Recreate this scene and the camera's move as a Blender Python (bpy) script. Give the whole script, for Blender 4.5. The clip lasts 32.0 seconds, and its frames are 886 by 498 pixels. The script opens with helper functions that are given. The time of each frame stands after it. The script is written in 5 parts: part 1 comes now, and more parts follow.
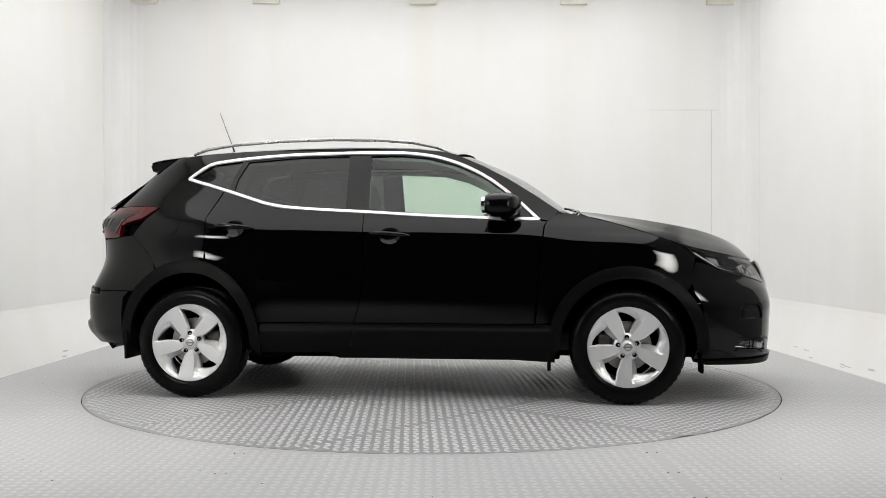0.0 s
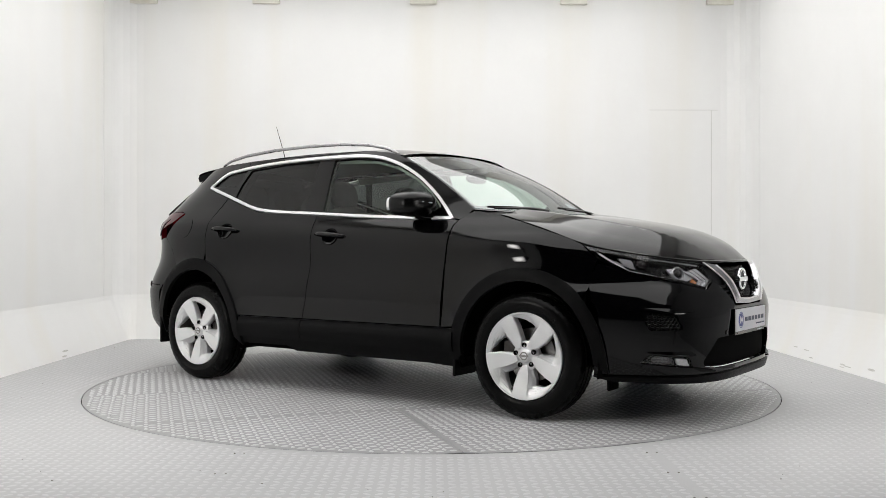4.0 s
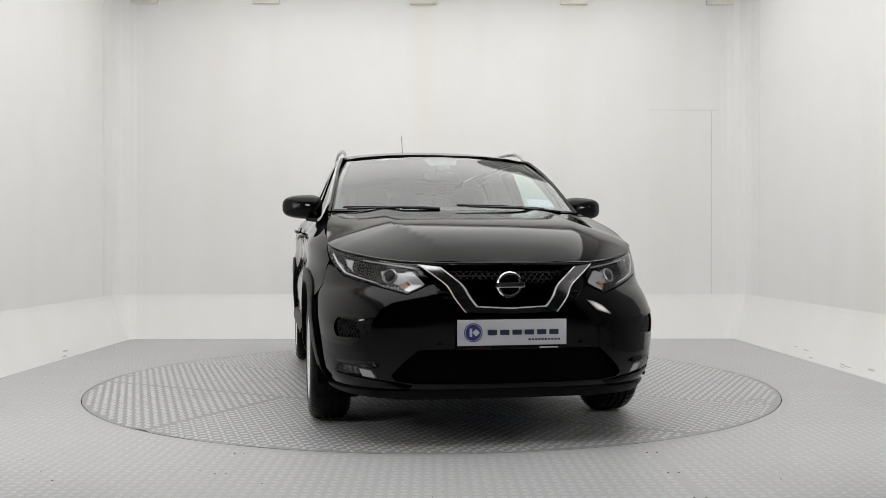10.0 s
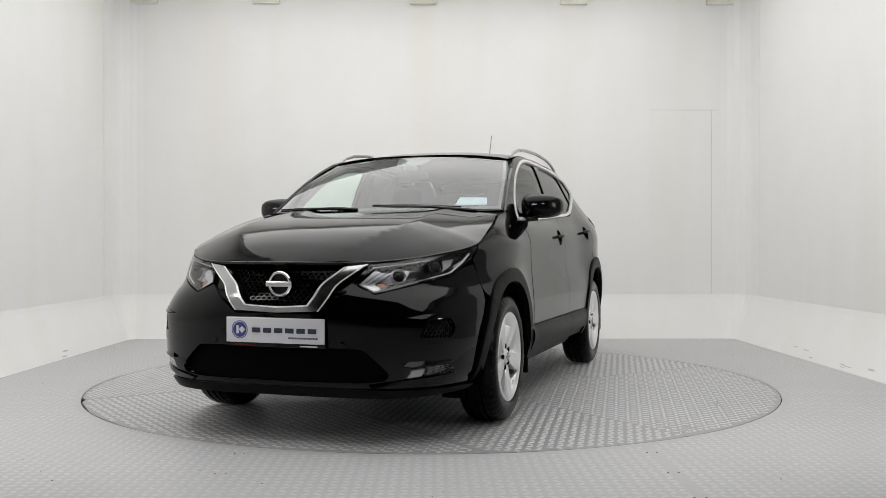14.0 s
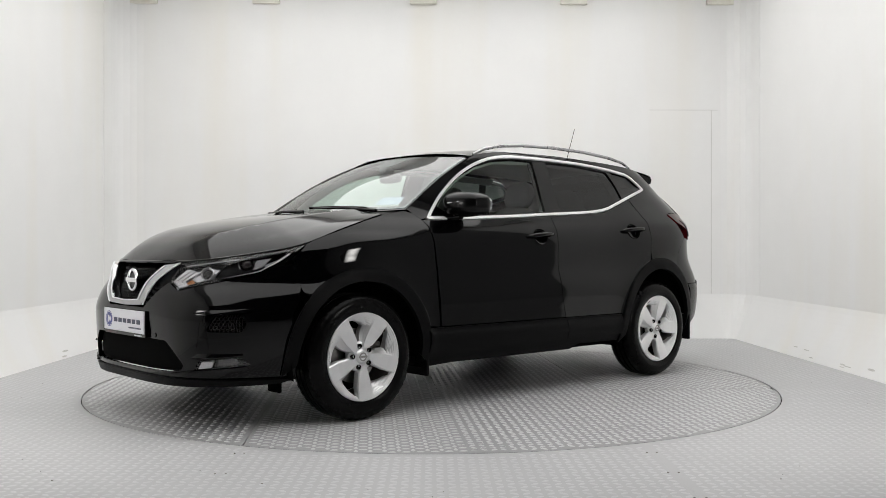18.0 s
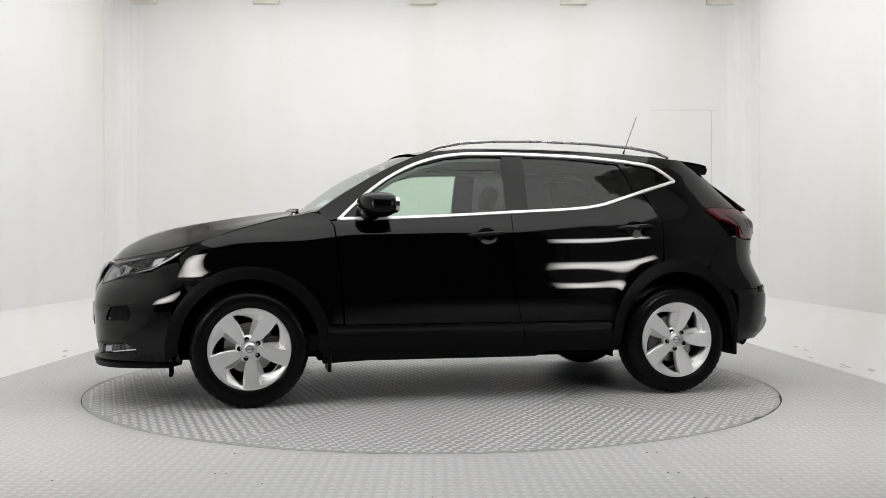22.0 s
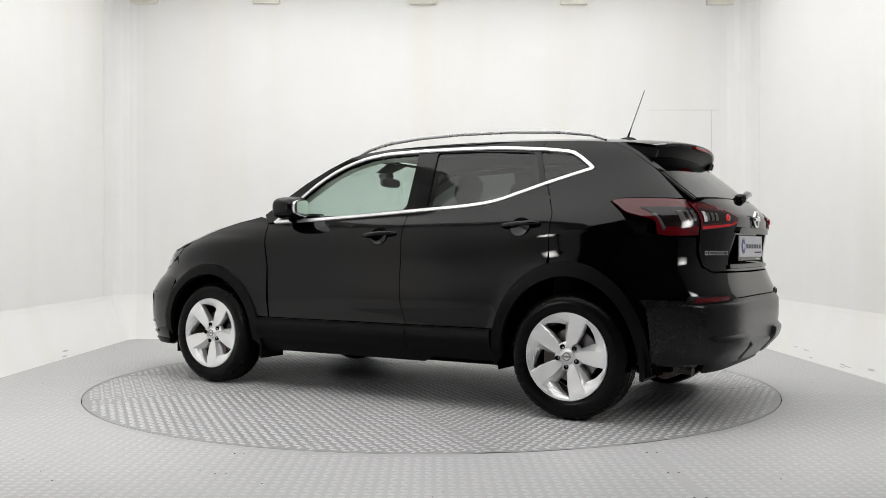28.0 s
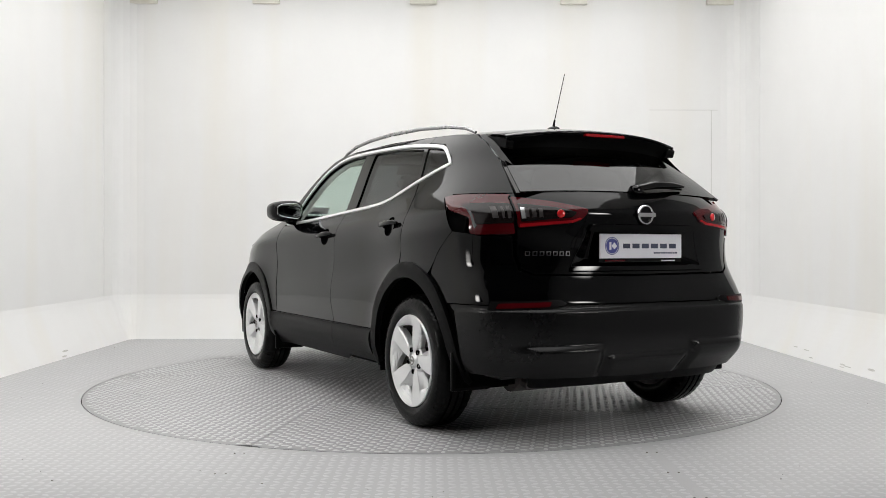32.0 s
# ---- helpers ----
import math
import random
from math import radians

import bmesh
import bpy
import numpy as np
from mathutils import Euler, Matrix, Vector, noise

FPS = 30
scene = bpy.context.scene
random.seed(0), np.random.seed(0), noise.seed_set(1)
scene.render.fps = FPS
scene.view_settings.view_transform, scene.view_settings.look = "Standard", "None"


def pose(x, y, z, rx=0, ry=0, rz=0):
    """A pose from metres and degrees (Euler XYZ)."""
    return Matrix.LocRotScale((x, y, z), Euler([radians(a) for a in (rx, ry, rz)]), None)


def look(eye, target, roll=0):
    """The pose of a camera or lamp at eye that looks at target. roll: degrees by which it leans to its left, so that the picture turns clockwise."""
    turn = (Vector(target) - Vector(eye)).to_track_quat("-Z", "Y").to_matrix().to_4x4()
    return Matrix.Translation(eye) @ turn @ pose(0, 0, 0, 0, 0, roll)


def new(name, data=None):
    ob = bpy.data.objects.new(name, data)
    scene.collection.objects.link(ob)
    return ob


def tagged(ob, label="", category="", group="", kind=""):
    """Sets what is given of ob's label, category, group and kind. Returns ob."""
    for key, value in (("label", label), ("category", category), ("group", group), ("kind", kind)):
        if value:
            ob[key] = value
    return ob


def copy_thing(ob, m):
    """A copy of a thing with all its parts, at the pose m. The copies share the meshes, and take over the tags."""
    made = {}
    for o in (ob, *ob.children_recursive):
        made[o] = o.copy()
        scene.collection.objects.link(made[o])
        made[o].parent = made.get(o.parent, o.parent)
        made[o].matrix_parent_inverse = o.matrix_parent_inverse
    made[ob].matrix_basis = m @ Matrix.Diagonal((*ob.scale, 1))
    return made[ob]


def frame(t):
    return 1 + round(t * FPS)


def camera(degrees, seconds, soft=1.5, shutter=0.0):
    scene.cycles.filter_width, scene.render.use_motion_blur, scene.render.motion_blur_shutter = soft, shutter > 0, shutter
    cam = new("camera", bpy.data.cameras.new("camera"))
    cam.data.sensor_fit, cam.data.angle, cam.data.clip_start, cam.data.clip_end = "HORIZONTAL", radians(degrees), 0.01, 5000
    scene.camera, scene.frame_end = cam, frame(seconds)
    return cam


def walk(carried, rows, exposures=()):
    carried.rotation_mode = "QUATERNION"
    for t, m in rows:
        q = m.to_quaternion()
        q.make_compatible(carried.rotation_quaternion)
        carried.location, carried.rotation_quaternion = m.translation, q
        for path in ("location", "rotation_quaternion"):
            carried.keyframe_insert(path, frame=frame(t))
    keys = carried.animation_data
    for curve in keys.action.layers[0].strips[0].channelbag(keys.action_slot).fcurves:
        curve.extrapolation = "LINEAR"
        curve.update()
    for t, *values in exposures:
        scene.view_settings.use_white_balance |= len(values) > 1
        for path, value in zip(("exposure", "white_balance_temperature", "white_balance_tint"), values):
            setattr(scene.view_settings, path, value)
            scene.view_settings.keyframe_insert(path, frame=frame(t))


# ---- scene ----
from mathutils import geometry

# ------------------------------------------------------------------ camera, turntable clock
SECONDS = 32.0
START, SPEED = -6.64, -7.351          # degrees, degrees per second
CAR_X, CAR_Y = -0.074, -0.009         # where the car stands on the turntable


def turned(t):
    return START + SPEED * t


cam = camera(51.5, SECONDS, soft=0.6)
EYE = (0.0, -6.37, 0.917)
VIEW = look(EYE, (EYE[0] + 0.01107, EYE[1] + 1.0, EYE[2] - 0.00023))
walk(cam, [(0.0, VIEW), (SECONDS, VIEW)], [(0.0, 0.0), (4.0, 0.0), (6.0, -0.03), (8.0, -0.11), (9.5, -0.19), (11.3, -0.27), (13.0, -0.24), (15.0, -0.22),
                                         (17.0, -0.16), (19.0, -0.11), (22.0, -0.06), (25.0, 0.0), (SECONDS, 0.0)])

# ------------------------------------------------------------------ world
world = bpy.data.worlds.new("world")
scene.world = world
world.use_nodes = True
world.node_tree.nodes["Background"].inputs[0].default_value = (0.5, 0.5, 0.5, 1)
world.node_tree.nodes["Background"].inputs[1].default_value = 0.05


# ------------------------------------------------------------------ materials
def mat(name, color, rough=0.5, metal=0.0, coat=0.0, vary=0.0, scale=20.0, bump=0.0, bump_scale=200.0,
        rough_vary=0.0, spec=0.5, emit=0.0):
    m = bpy.data.materials.new(name)
    m.use_nodes = True
    nt = m.node_tree
    b = nt.nodes["Principled BSDF"]
    b.inputs["Base Color"].default_value = (*color, 1)
    b.inputs["Roughness"].default_value = rough
    b.inputs["Metallic"].default_value = metal
    b.inputs["Coat Weight"].default_value = coat
    b.inputs["Coat Roughness"].default_value = 0.02
    b.inputs["Specular IOR Level"].default_value = spec
    if emit:
        b.inputs["Emission Color"].default_value = (*color, 1)
        b.inputs["Emission Strength"].default_value = emit
    tc = nt.nodes.new("ShaderNodeTexCoord")
    if vary or rough_vary:
        n1 = nt.nodes.new("ShaderNodeTexNoise")
        n1.inputs["Scale"].default_value = scale
        n1.inputs["Detail"].default_value = 6
        n2 = nt.nodes.new("ShaderNodeTexNoise")
        n2.inputs["Scale"].default_value = scale * 0.08
        n2.inputs["Detail"].default_value = 3
        nt.links.new(tc.outputs["Object"], n1.inputs["Vector"])
        nt.links.new(tc.outputs["Object"], n2.inputs["Vector"])
        add = nt.nodes.new("ShaderNodeMath")
        add.operation = "ADD"
        nt.links.new(n1.outputs["Fac"], add.inputs[0])
        nt.links.new(n2.outputs["Fac"], add.inputs[1])
        if vary:
            mr = nt.nodes.new("ShaderNodeMapRange")
            mr.inputs["From Min"].default_value, mr.inputs["From Max"].default_value = 0.6, 1.4
            mr.inputs["To Min"].default_value, mr.inputs["To Max"].default_value = 1 - vary, 1 + vary
            nt.links.new(add.outputs[0], mr.inputs["Value"])
            mul = nt.nodes.new("ShaderNodeVectorMath")
            mul.operation = "SCALE"
            mul.inputs[0].default_value = color
            nt.links.new(mr.outputs[0], mul.inputs["Scale"])
            nt.links.new(mul.outputs[0], b.inputs["Base Color"])
        if rough_vary:
            mr = nt.nodes.new("ShaderNodeMapRange")
            mr.inputs["From Min"].default_value, mr.inputs["From Max"].default_value = 0.6, 1.4
            mr.inputs["To Min"].default_value = max(0.0, rough - rough_vary)
            mr.inputs["To Max"].default_value = min(1.0, rough + rough_vary)
            nt.links.new(add.outputs[0], mr.inputs["Value"])
            nt.links.new(mr.outputs[0], b.inputs["Roughness"])
    if bump:
        n3 = nt.nodes.new("ShaderNodeTexNoise")
        n3.inputs["Scale"].default_value = bump_scale
        n3.inputs["Detail"].default_value = 4
        nt.links.new(tc.outputs["Object"], n3.inputs["Vector"])
        bp = nt.nodes.new("ShaderNodeBump")
        bp.inputs["Strength"].default_value = bump
        bp.inputs["Distance"].default_value = 0.002
        nt.links.new(n3.outputs["Fac"], bp.inputs["Height"])
        nt.links.new(bp.outputs[0], b.inputs["Normal"])
    return m


def glass_mat(name, tint, gloss=0.045, haze=0.0):
    m = bpy.data.materials.new(name)
    m.use_nodes = True
    nt = m.node_tree
    nt.nodes.remove(nt.nodes["Principled BSDF"])
    out = nt.nodes["Material Output"]
    tr = nt.nodes.new("ShaderNodeBsdfTransparent")
    tr.inputs[0].default_value = (*tint, 1)
    gl = nt.nodes.new("ShaderNodeBsdfGlossy")
    gl.inputs["Roughness"].default_value = haze
    lw = nt.nodes.new("ShaderNodeLayerWeight")
    lw.inputs["Blend"].default_value = 0.5
    pw = nt.nodes.new("ShaderNodeMath")
    pw.operation, pw.inputs[1].default_value = "POWER", 5.0
    nt.links.new(lw.outputs["Facing"], pw.inputs[0])
    fr = nt.nodes.new("ShaderNodeMapRange")
    fr.inputs["To Min"].default_value = gloss
    nt.links.new(pw.outputs[0], fr.inputs["Value"])
    mix = nt.nodes.new("ShaderNodeMixShader")
    nt.links.new(fr.outputs[0], mix.inputs[0])
    nt.links.new(tr.outputs[0], mix.inputs[1])
    nt.links.new(gl.outputs[0], mix.inputs[2])
    nt.links.new(mix.outputs[0], out.inputs["Surface"])
    return m


def emitter(name, color, strength):
    m = bpy.data.materials.new(name)
    m.use_nodes = True
    nt = m.node_tree
    nt.nodes.remove(nt.nodes["Principled BSDF"])
    e = nt.nodes.new("ShaderNodeEmission")
    e.inputs[0].default_value, e.inputs[1].default_value = (*color, 1), strength
    nt.links.new(e.outputs[0], nt.nodes["Material Output"].inputs["Surface"])
    return m


PAINT = mat("black_paint", (0.0009, 0.0009, 0.0011), 0.05, rough_vary=0.012, scale=4, spec=0.275)
PIANO = mat("gloss_black", (0.0012, 0.0012, 0.0012), 0.07, spec=0.30, rough_vary=0.02)
CLAD = mat("black_plastic", (0.003, 0.003, 0.0032), 0.38, spec=0.08, vary=0.2, scale=60, bump=0.15, bump_scale=900)
DARK = mat("dark_inner", (0.0015, 0.0015, 0.0015), 0.9, vary=0.2, spec=0.05)
BUMPER = mat("satin_black_plastic", (0.006, 0.006, 0.0063), 0.22, spec=0.22, vary=0.2, scale=60, bump=0.1, bump_scale=900)
RUBBER = mat("rubber", (0.0035, 0.0035, 0.0035), 0.22, spec=0.10, vary=0.25, scale=40, bump=0.1, bump_scale=400)
ARMCHROME = mat("satin_chrome", (0.48, 0.48, 0.49), 0.12, 1.0, rough_vary=0.03, scale=15)
CHROME = mat("chrome", (0.86, 0.86, 0.87), 0.10, 1.0, rough_vary=0.02, scale=15)
BRIGHT = mat("bright_trim", (0.80, 0.80, 0.81), 0.32, 0.35, rough_vary=0.04, scale=15)
LAMPSILVER = mat("lamp_silver", (0.62, 0.62, 0.64), 0.24, 0.6, vary=0.15, scale=50)
FOGSILVER = mat("fog_lamp_silver", (0.52, 0.52, 0.53), 0.25, 0.4, vary=0.15, scale=60)
LAMPBLACK = mat("black_lamp_housing", (0.010, 0.010, 0.0105), 0.20, spec=0.35, vary=0.2, scale=50)
MESHGREY = mat("grey_mesh_plastic", (0.085, 0.085, 0.088), 0.35, spec=0.4, vary=0.15, scale=80)
LAMPDARK = mat("dark_lamp_bezel", (0.10, 0.10, 0.104), 0.22, 0.6, vary=0.1, scale=50)
SATIN = mat("satin_aluminium", (0.40, 0.40, 0.405), 0.28, 0.85, rough_vary=0.05, scale=30)
ALLOY = mat("alloy_silver", (0.82, 0.82, 0.825), 0.38, 0.75, vary=0.02, scale=9, rough_vary=0.015)
STEEL = mat("brake_steel", (0.35, 0.34, 0.33), 0.4, 1.0, vary=0.2, scale=60)
IRON = mat("cast_iron", (0.10, 0.09, 0.085), 0.6, 0.6, vary=0.3, scale=60)
RED = mat("red_lens", (0.060, 0.0015, 0.0035), 0.06, spec=0.5, vary=0.12, scale=60)
REDLIT = mat("red_lit_lens", (0.42, 0.01, 0.012), 0.15, coat=1.0, emit=0.10, vary=0.1, scale=50)
SMOKE = mat("smoked_lens", (0.008, 0.006, 0.006), 0.10, spec=0.4, vary=0.3, scale=70)
CELL = mat("dim_lamp_cell", (0.06, 0.055, 0.055), 0.3, 0.4, vary=0.3, scale=80)
AMBER = mat("amber_reflector", (0.30, 0.11, 0.03), 0.2, coat=0.2, vary=0.2, scale=80)
BRAKERED = mat("red_brake_lens", (0.30, 0.006, 0.010), 0.15, vary=0.1, scale=50)
MIRRORCAP = mat("mirror_cap_black", (0.0012, 0.0012, 0.0013), 0.26, spec=0.22, rough_vary=0.03)
WHITE = mat("white_plate", (0.64, 0.64, 0.68), 0.5, vary=0.02, scale=30)
BLUE = mat("blue_ink", (0.035, 0.045, 0.22), 0.4, vary=0.05)
INKDARK = mat("navy_ink", (0.02, 0.025, 0.06), 0.4, vary=0.05)
FABRIC = mat("dark_seat_cloth", (0.022, 0.022, 0.024), 0.9, vary=0.25, scale=120, bump=0.4, bump_scale=500)
TRIM = mat("dark_trim", (0.018, 0.018, 0.019), 0.6, vary=0.2, scale=60)
GREYTRIM = mat("grey_cabin_plastic", (0.12, 0.12, 0.122), 0.6, vary=0.1, scale=60)
LINER = mat("grey_headliner", (0.45, 0.45, 0.44), 0.9, vary=0.06, scale=40)
PAPER = mat("paper_disc", (0.62, 0.68, 0.75), 0.6, vary=0.12, scale=60)
CLEAR = glass_mat("green_glass", (0.74, 0.86, 0.77))
SCREEN = glass_mat("windscreen_glass", (0.78, 0.87, 0.86), 0.17)
BACKGLASS = glass_mat("rear_window_glass", (0.035, 0.037, 0.04), 0.075)
PRIVACY = glass_mat("privacy_glass", (0.075, 0.08, 0.082))
LENS = glass_mat("clear_lens", (0.93, 0.93, 0.94))
WALL = mat("white_wall_paint", (0.86, 0.858, 0.85), 0.55, vary=0.02, scale=3.0, bump=0.06, bump_scale=60)


def streak(m, warm, size):
    """Faint warm upright streaks in a wall's paint."""
    nt = m.node_tree
    b = nt.nodes["Principled BSDF"]
    old = b.inputs["Base Color"].links[0].from_socket
    tc = nt.nodes.new("ShaderNodeTexCoord")
    mp = nt.nodes.new("ShaderNodeMapping")
    mp.inputs["Scale"].default_value = size
    n = nt.nodes.new("ShaderNodeTexNoise")
    n.inputs["Scale"].default_value, n.inputs["Detail"].default_value = 1.0, 5
    r = nt.nodes.new("ShaderNodeMapRange")
    r.inputs["From Min"].default_value, r.inputs["From Max"].default_value = 0.48, 0.75
    r.inputs["To Max"].default_value = 0.8
    mx = nt.nodes.new("ShaderNodeMix")
    mx.data_type = "RGBA"
    mx.inputs["B"].default_value = (*warm, 1)
    nt.links.new(tc.outputs["Object"], mp.inputs[0])
    nt.links.new(mp.outputs[0], n.inputs["Vector"])
    nt.links.new(n.outputs["Fac"], r.inputs["Value"])
    nt.links.new(r.outputs[0], mx.inputs["Factor"])
    nt.links.new(old, mx.inputs["A"])
    nt.links.new(mx.outputs["Result"], b.inputs["Base Color"])


streak(WALL, (0.84, 0.815, 0.755), (1.6, 1.6, 0.12))
MIRROR = mat("tinted_mirror_glass", (0.72, 0.74, 0.75), 0.03, 1.0, rough_vary=0.01)
# glow added for broad overhead light; no such ceiling is in view
CEIL = mat("added_top_glow", (0.815, 0.81, 0.80), 0.7, vary=0.03, scale=3, emit=2.48)
GREYWALL = mat("grey_reflected_wall", (0.24, 0.24, 0.243), 0.9, vary=0.15, scale=4, bump=0.2, bump_scale=300)
DARKWALL = mat("dark_hall_wall", (0.085, 0.085, 0.088), 0.8, vary=0.3, scale=3)
# darker than the floor plates: the dark between glossy lugs put into colour
TABLEDECK = mat("turntable_deck_paint", (0.305, 0.305, 0.31), 0.40, spec=0.36, vary=0.09, scale=14, rough_vary=0.10, bump=0.06, bump_scale=120)
DECK = mat("grey_deck_paint", (0.455, 0.455, 0.46), 0.44, spec=0.14, vary=0.07, scale=14, rough_vary=0.10, bump=0.06, bump_scale=120)
# paler than the plate: the lugs' gloss put into their colour
LUGFLOOR = mat("grey_glint_lug", (0.53, 0.53, 0.535), 0.40, spec=0.2, vary=0.10, scale=25, rough_vary=0.08)
# beige of the soft shades along the back wall's top
TOPSHADE = mat("beige_top_shade", (0.80, 0.78, 0.71), 0.7, vary=0.1)
# paler than the deck: worn paint, and the lugs' glints put into colour
LUG = mat("worn_glint_lug", (0.56, 0.56, 0.565), 0.32, spec=0.4, vary=0.10, scale=25, rough_vary=0.08)
DOORGAP = mat("grey_door_gap", (0.56, 0.55, 0.53), 0.9, vary=0.25, scale=3)
SPECK = mat("dirt_speck", (0.20, 0.185, 0.165), 0.8, vary=0.3)
GAP = mat("dark_gap", (0.015, 0.014, 0.013), 0.9, vary=0.2)
SCUFF = mat("grey_scuff", (0.62, 0.61, 0.58), 0.7, vary=0.2)
LIGHT = emitter("softbox_glow", (1.0, 0.98, 0.945), 33.0)


def hot_centre(m, first, second, power=2.0):
    """A lamp's cloth: brightest in the middle, falling off to its edges; each axis: name, centre, half size."""
    nt = m.node_tree
    e = [n for n in nt.nodes if n.type == "EMISSION"][0]
    tc = nt.nodes.new("ShaderNodeTexCoord")
    sep = nt.nodes.new("ShaderNodeSeparateXYZ")
    nt.links.new(tc.outputs["Object"], sep.inputs[0])
    falls = []
    for out, c, half in (first, second):
        a = nt.nodes.new("ShaderNodeMath")
        a.operation, a.inputs[1].default_value = "SUBTRACT", c
        b = nt.nodes.new("ShaderNodeMath")
        b.operation, b.inputs[1].default_value = "DIVIDE", half
        c2 = nt.nodes.new("ShaderNodeMath")
        c2.operation, c2.inputs[1].default_value = "POWER", power
        d = nt.nodes.new("ShaderNodeMath")
        d.operation, d.inputs[0].default_value, d.use_clamp = "SUBTRACT", 1.0, True
        ab = nt.nodes.new("ShaderNodeMath")
        ab.operation = "ABSOLUTE"
        nt.links.new(sep.outputs[out], a.inputs[0])
        nt.links.new(a.outputs[0], b.inputs[0])
        nt.links.new(b.outputs[0], ab.inputs[0])
        nt.links.new(ab.outputs[0], c2.inputs[0])
        nt.links.new(c2.outputs[0], d.inputs[1])
        falls.append(d)
    mul = nt.nodes.new("ShaderNodeMath")
    mul.operation = "MULTIPLY"
    nt.links.new(falls[0].outputs[0], mul.inputs[0])
    nt.links.new(falls[1].outputs[0], mul.inputs[1])
    k = nt.nodes.new("ShaderNodeMath")
    k.operation, k.inputs[1].default_value = "MULTIPLY", e.inputs[1].default_value
    nt.links.new(mul.outputs[0], k.inputs[0])
    nt.links.new(k.outputs[0], e.inputs[1])


LAMPRIM = mat("lamp_frame", (0.05, 0.05, 0.05), 0.5, vary=0.1)


# ------------------------------------------------------------------ mesh helpers
def link(name, me, parent=None, label="", smooth=True):
    ob = new(name, me)
    if parent is not None:
        ob.parent = parent
    if label:
        tagged(ob, label)
    return ob


def part(name, bm, material, parent=None, label="", smooth=False):
    me = bpy.data.meshes.new(name)
    bm.normal_update()
    bm.to_mesh(me)
    bm.free()
    me.materials.append(material)
    if smooth:
        me.polygons.foreach_set("use_smooth", [True] * len(me.polygons))
        me.set_sharp_from_angle(angle=radians(38))
    return link(name, me, parent, label)


def box(bm, lo, hi, bevel=0.0, m=None):
    c = [(a + b) / 2 for a, b in zip(lo, hi)]
    s = [b - a for a, b in zip(lo, hi)]
    r = bmesh.ops.create_cube(bm, size=1, matrix=Matrix.Translation(c) @ Matrix.Diagonal((*s, 1)))
    vs = r["verts"]
    if bevel:
        es = list({e for v in vs for e in v.link_edges})
        vs = bmesh.ops.bevel(bm, geom=es, offset=bevel, segments=2, affect="EDGES", profile=0.6)["verts"]
        vs = list({v for f in {f for v in vs for f in v.link_faces} for v in f.verts})
    if m is not None:
        bmesh.ops.transform(bm, matrix=m, verts=list(set(vs)))
    return vs


def tube(bm, pts, r, seg=10, cap=True):
    """A round bar along points; r: one radius or one for each point."""
    pts = [Vector(p) for p in pts]
    rs = r if isinstance(r, (list, tuple)) else [r] * len(pts)
    rings = []
    for i, p in enumerate(pts):
        d = (pts[min(i + 1, len(pts) - 1)] - pts[max(i - 1, 0)]).normalized()
        up = Vector((0, 0, 1)) if abs(d.z) < 0.9 else Vector((1, 0, 0))
        a = d.cross(up).normalized()
        b = d.cross(a)
        rings.append([bm.verts.new(p + rs[i] * (a * math.cos(k * math.tau / seg) + b * math.sin(k * math.tau / seg)))
                      for k in range(seg)])
    for r0, r1 in zip(rings, rings[1:]):
        for k in range(seg):
            bm.faces.new((r0[k], r0[(k + 1) % seg], r1[(k + 1) % seg], r1[k]))
    if cap:
        bm.faces.new(rings[0][::-1])
        bm.faces.new(rings[-1])
    bmesh.ops.recalc_face_normals(bm, faces=bm.faces[:])


def lathe(bm, prof, seg=48, m=None):
    """Turns a profile of (radius, y) round the y axis."""
    rings = []
    for r, y in prof:
        rings.append([bm.verts.new((r * math.cos(k * math.tau / seg), y, r * math.sin(k * math.tau / seg)))
                      for k in range(seg)])
    for r0, r1 in zip(rings, rings[1:]):
        for k in range(seg):
            bm.faces.new((r0[k], r0[(k + 1) % seg], r1[(k + 1) % seg], r1[k]))
    vs = [v for r in rings for v in r]
    if m is not None:
        bmesh.ops.transform(bm, matrix=m, verts=vs)
    return vs


def prism(bm, poly, y0, y1):
    """A polygon in x, z drawn out from y0 to y1."""
    a = [bm.verts.new((x, y0, z)) for x, z in poly]
    b = [bm.verts.new((x, y1, z)) for x, z in poly]
    n = len(poly)
    bm.faces.new(a)
    bm.faces.new(b[::-1])
    for i in range(n):
        bm.faces.new((a[i], b[i], b[(i + 1) % n], a[(i + 1) % n]))
    bmesh.ops.recalc_face_normals(bm, faces=bm.faces[:])
    return a + b


# ------------------------------------------------------------------ smooth curves and body surfaces
def curve(pairs):
    """A monotone cubic through (x, y) pairs, flat beyond its ends."""
    pairs = sorted(pairs)
    xs = np.array([p[0] for p in pairs], float)
    ys = np.array([p[1] for p in pairs], float)
    h = np.diff(xs)
    d = np.diff(ys) / h
    m = np.zeros(len(xs))
    for i in range(1, len(xs) - 1):
        if d[i - 1] * d[i] > 0:
            w1, w2 = 2 * h[i] + h[i - 1], h[i] + 2 * h[i - 1]
            m[i] = (w1 + w2) / (w1 / d[i - 1] + w2 / d[i])
    m[0], m[-1] = d[0], d[-1]

    def f(x):
        x = np.clip(np.asarray(x, float), xs[0], xs[-1])
        i = np.clip(np.searchsorted(xs, x) - 1, 0, len(xs) - 2)
        t = (x - xs[i]) / h[i]
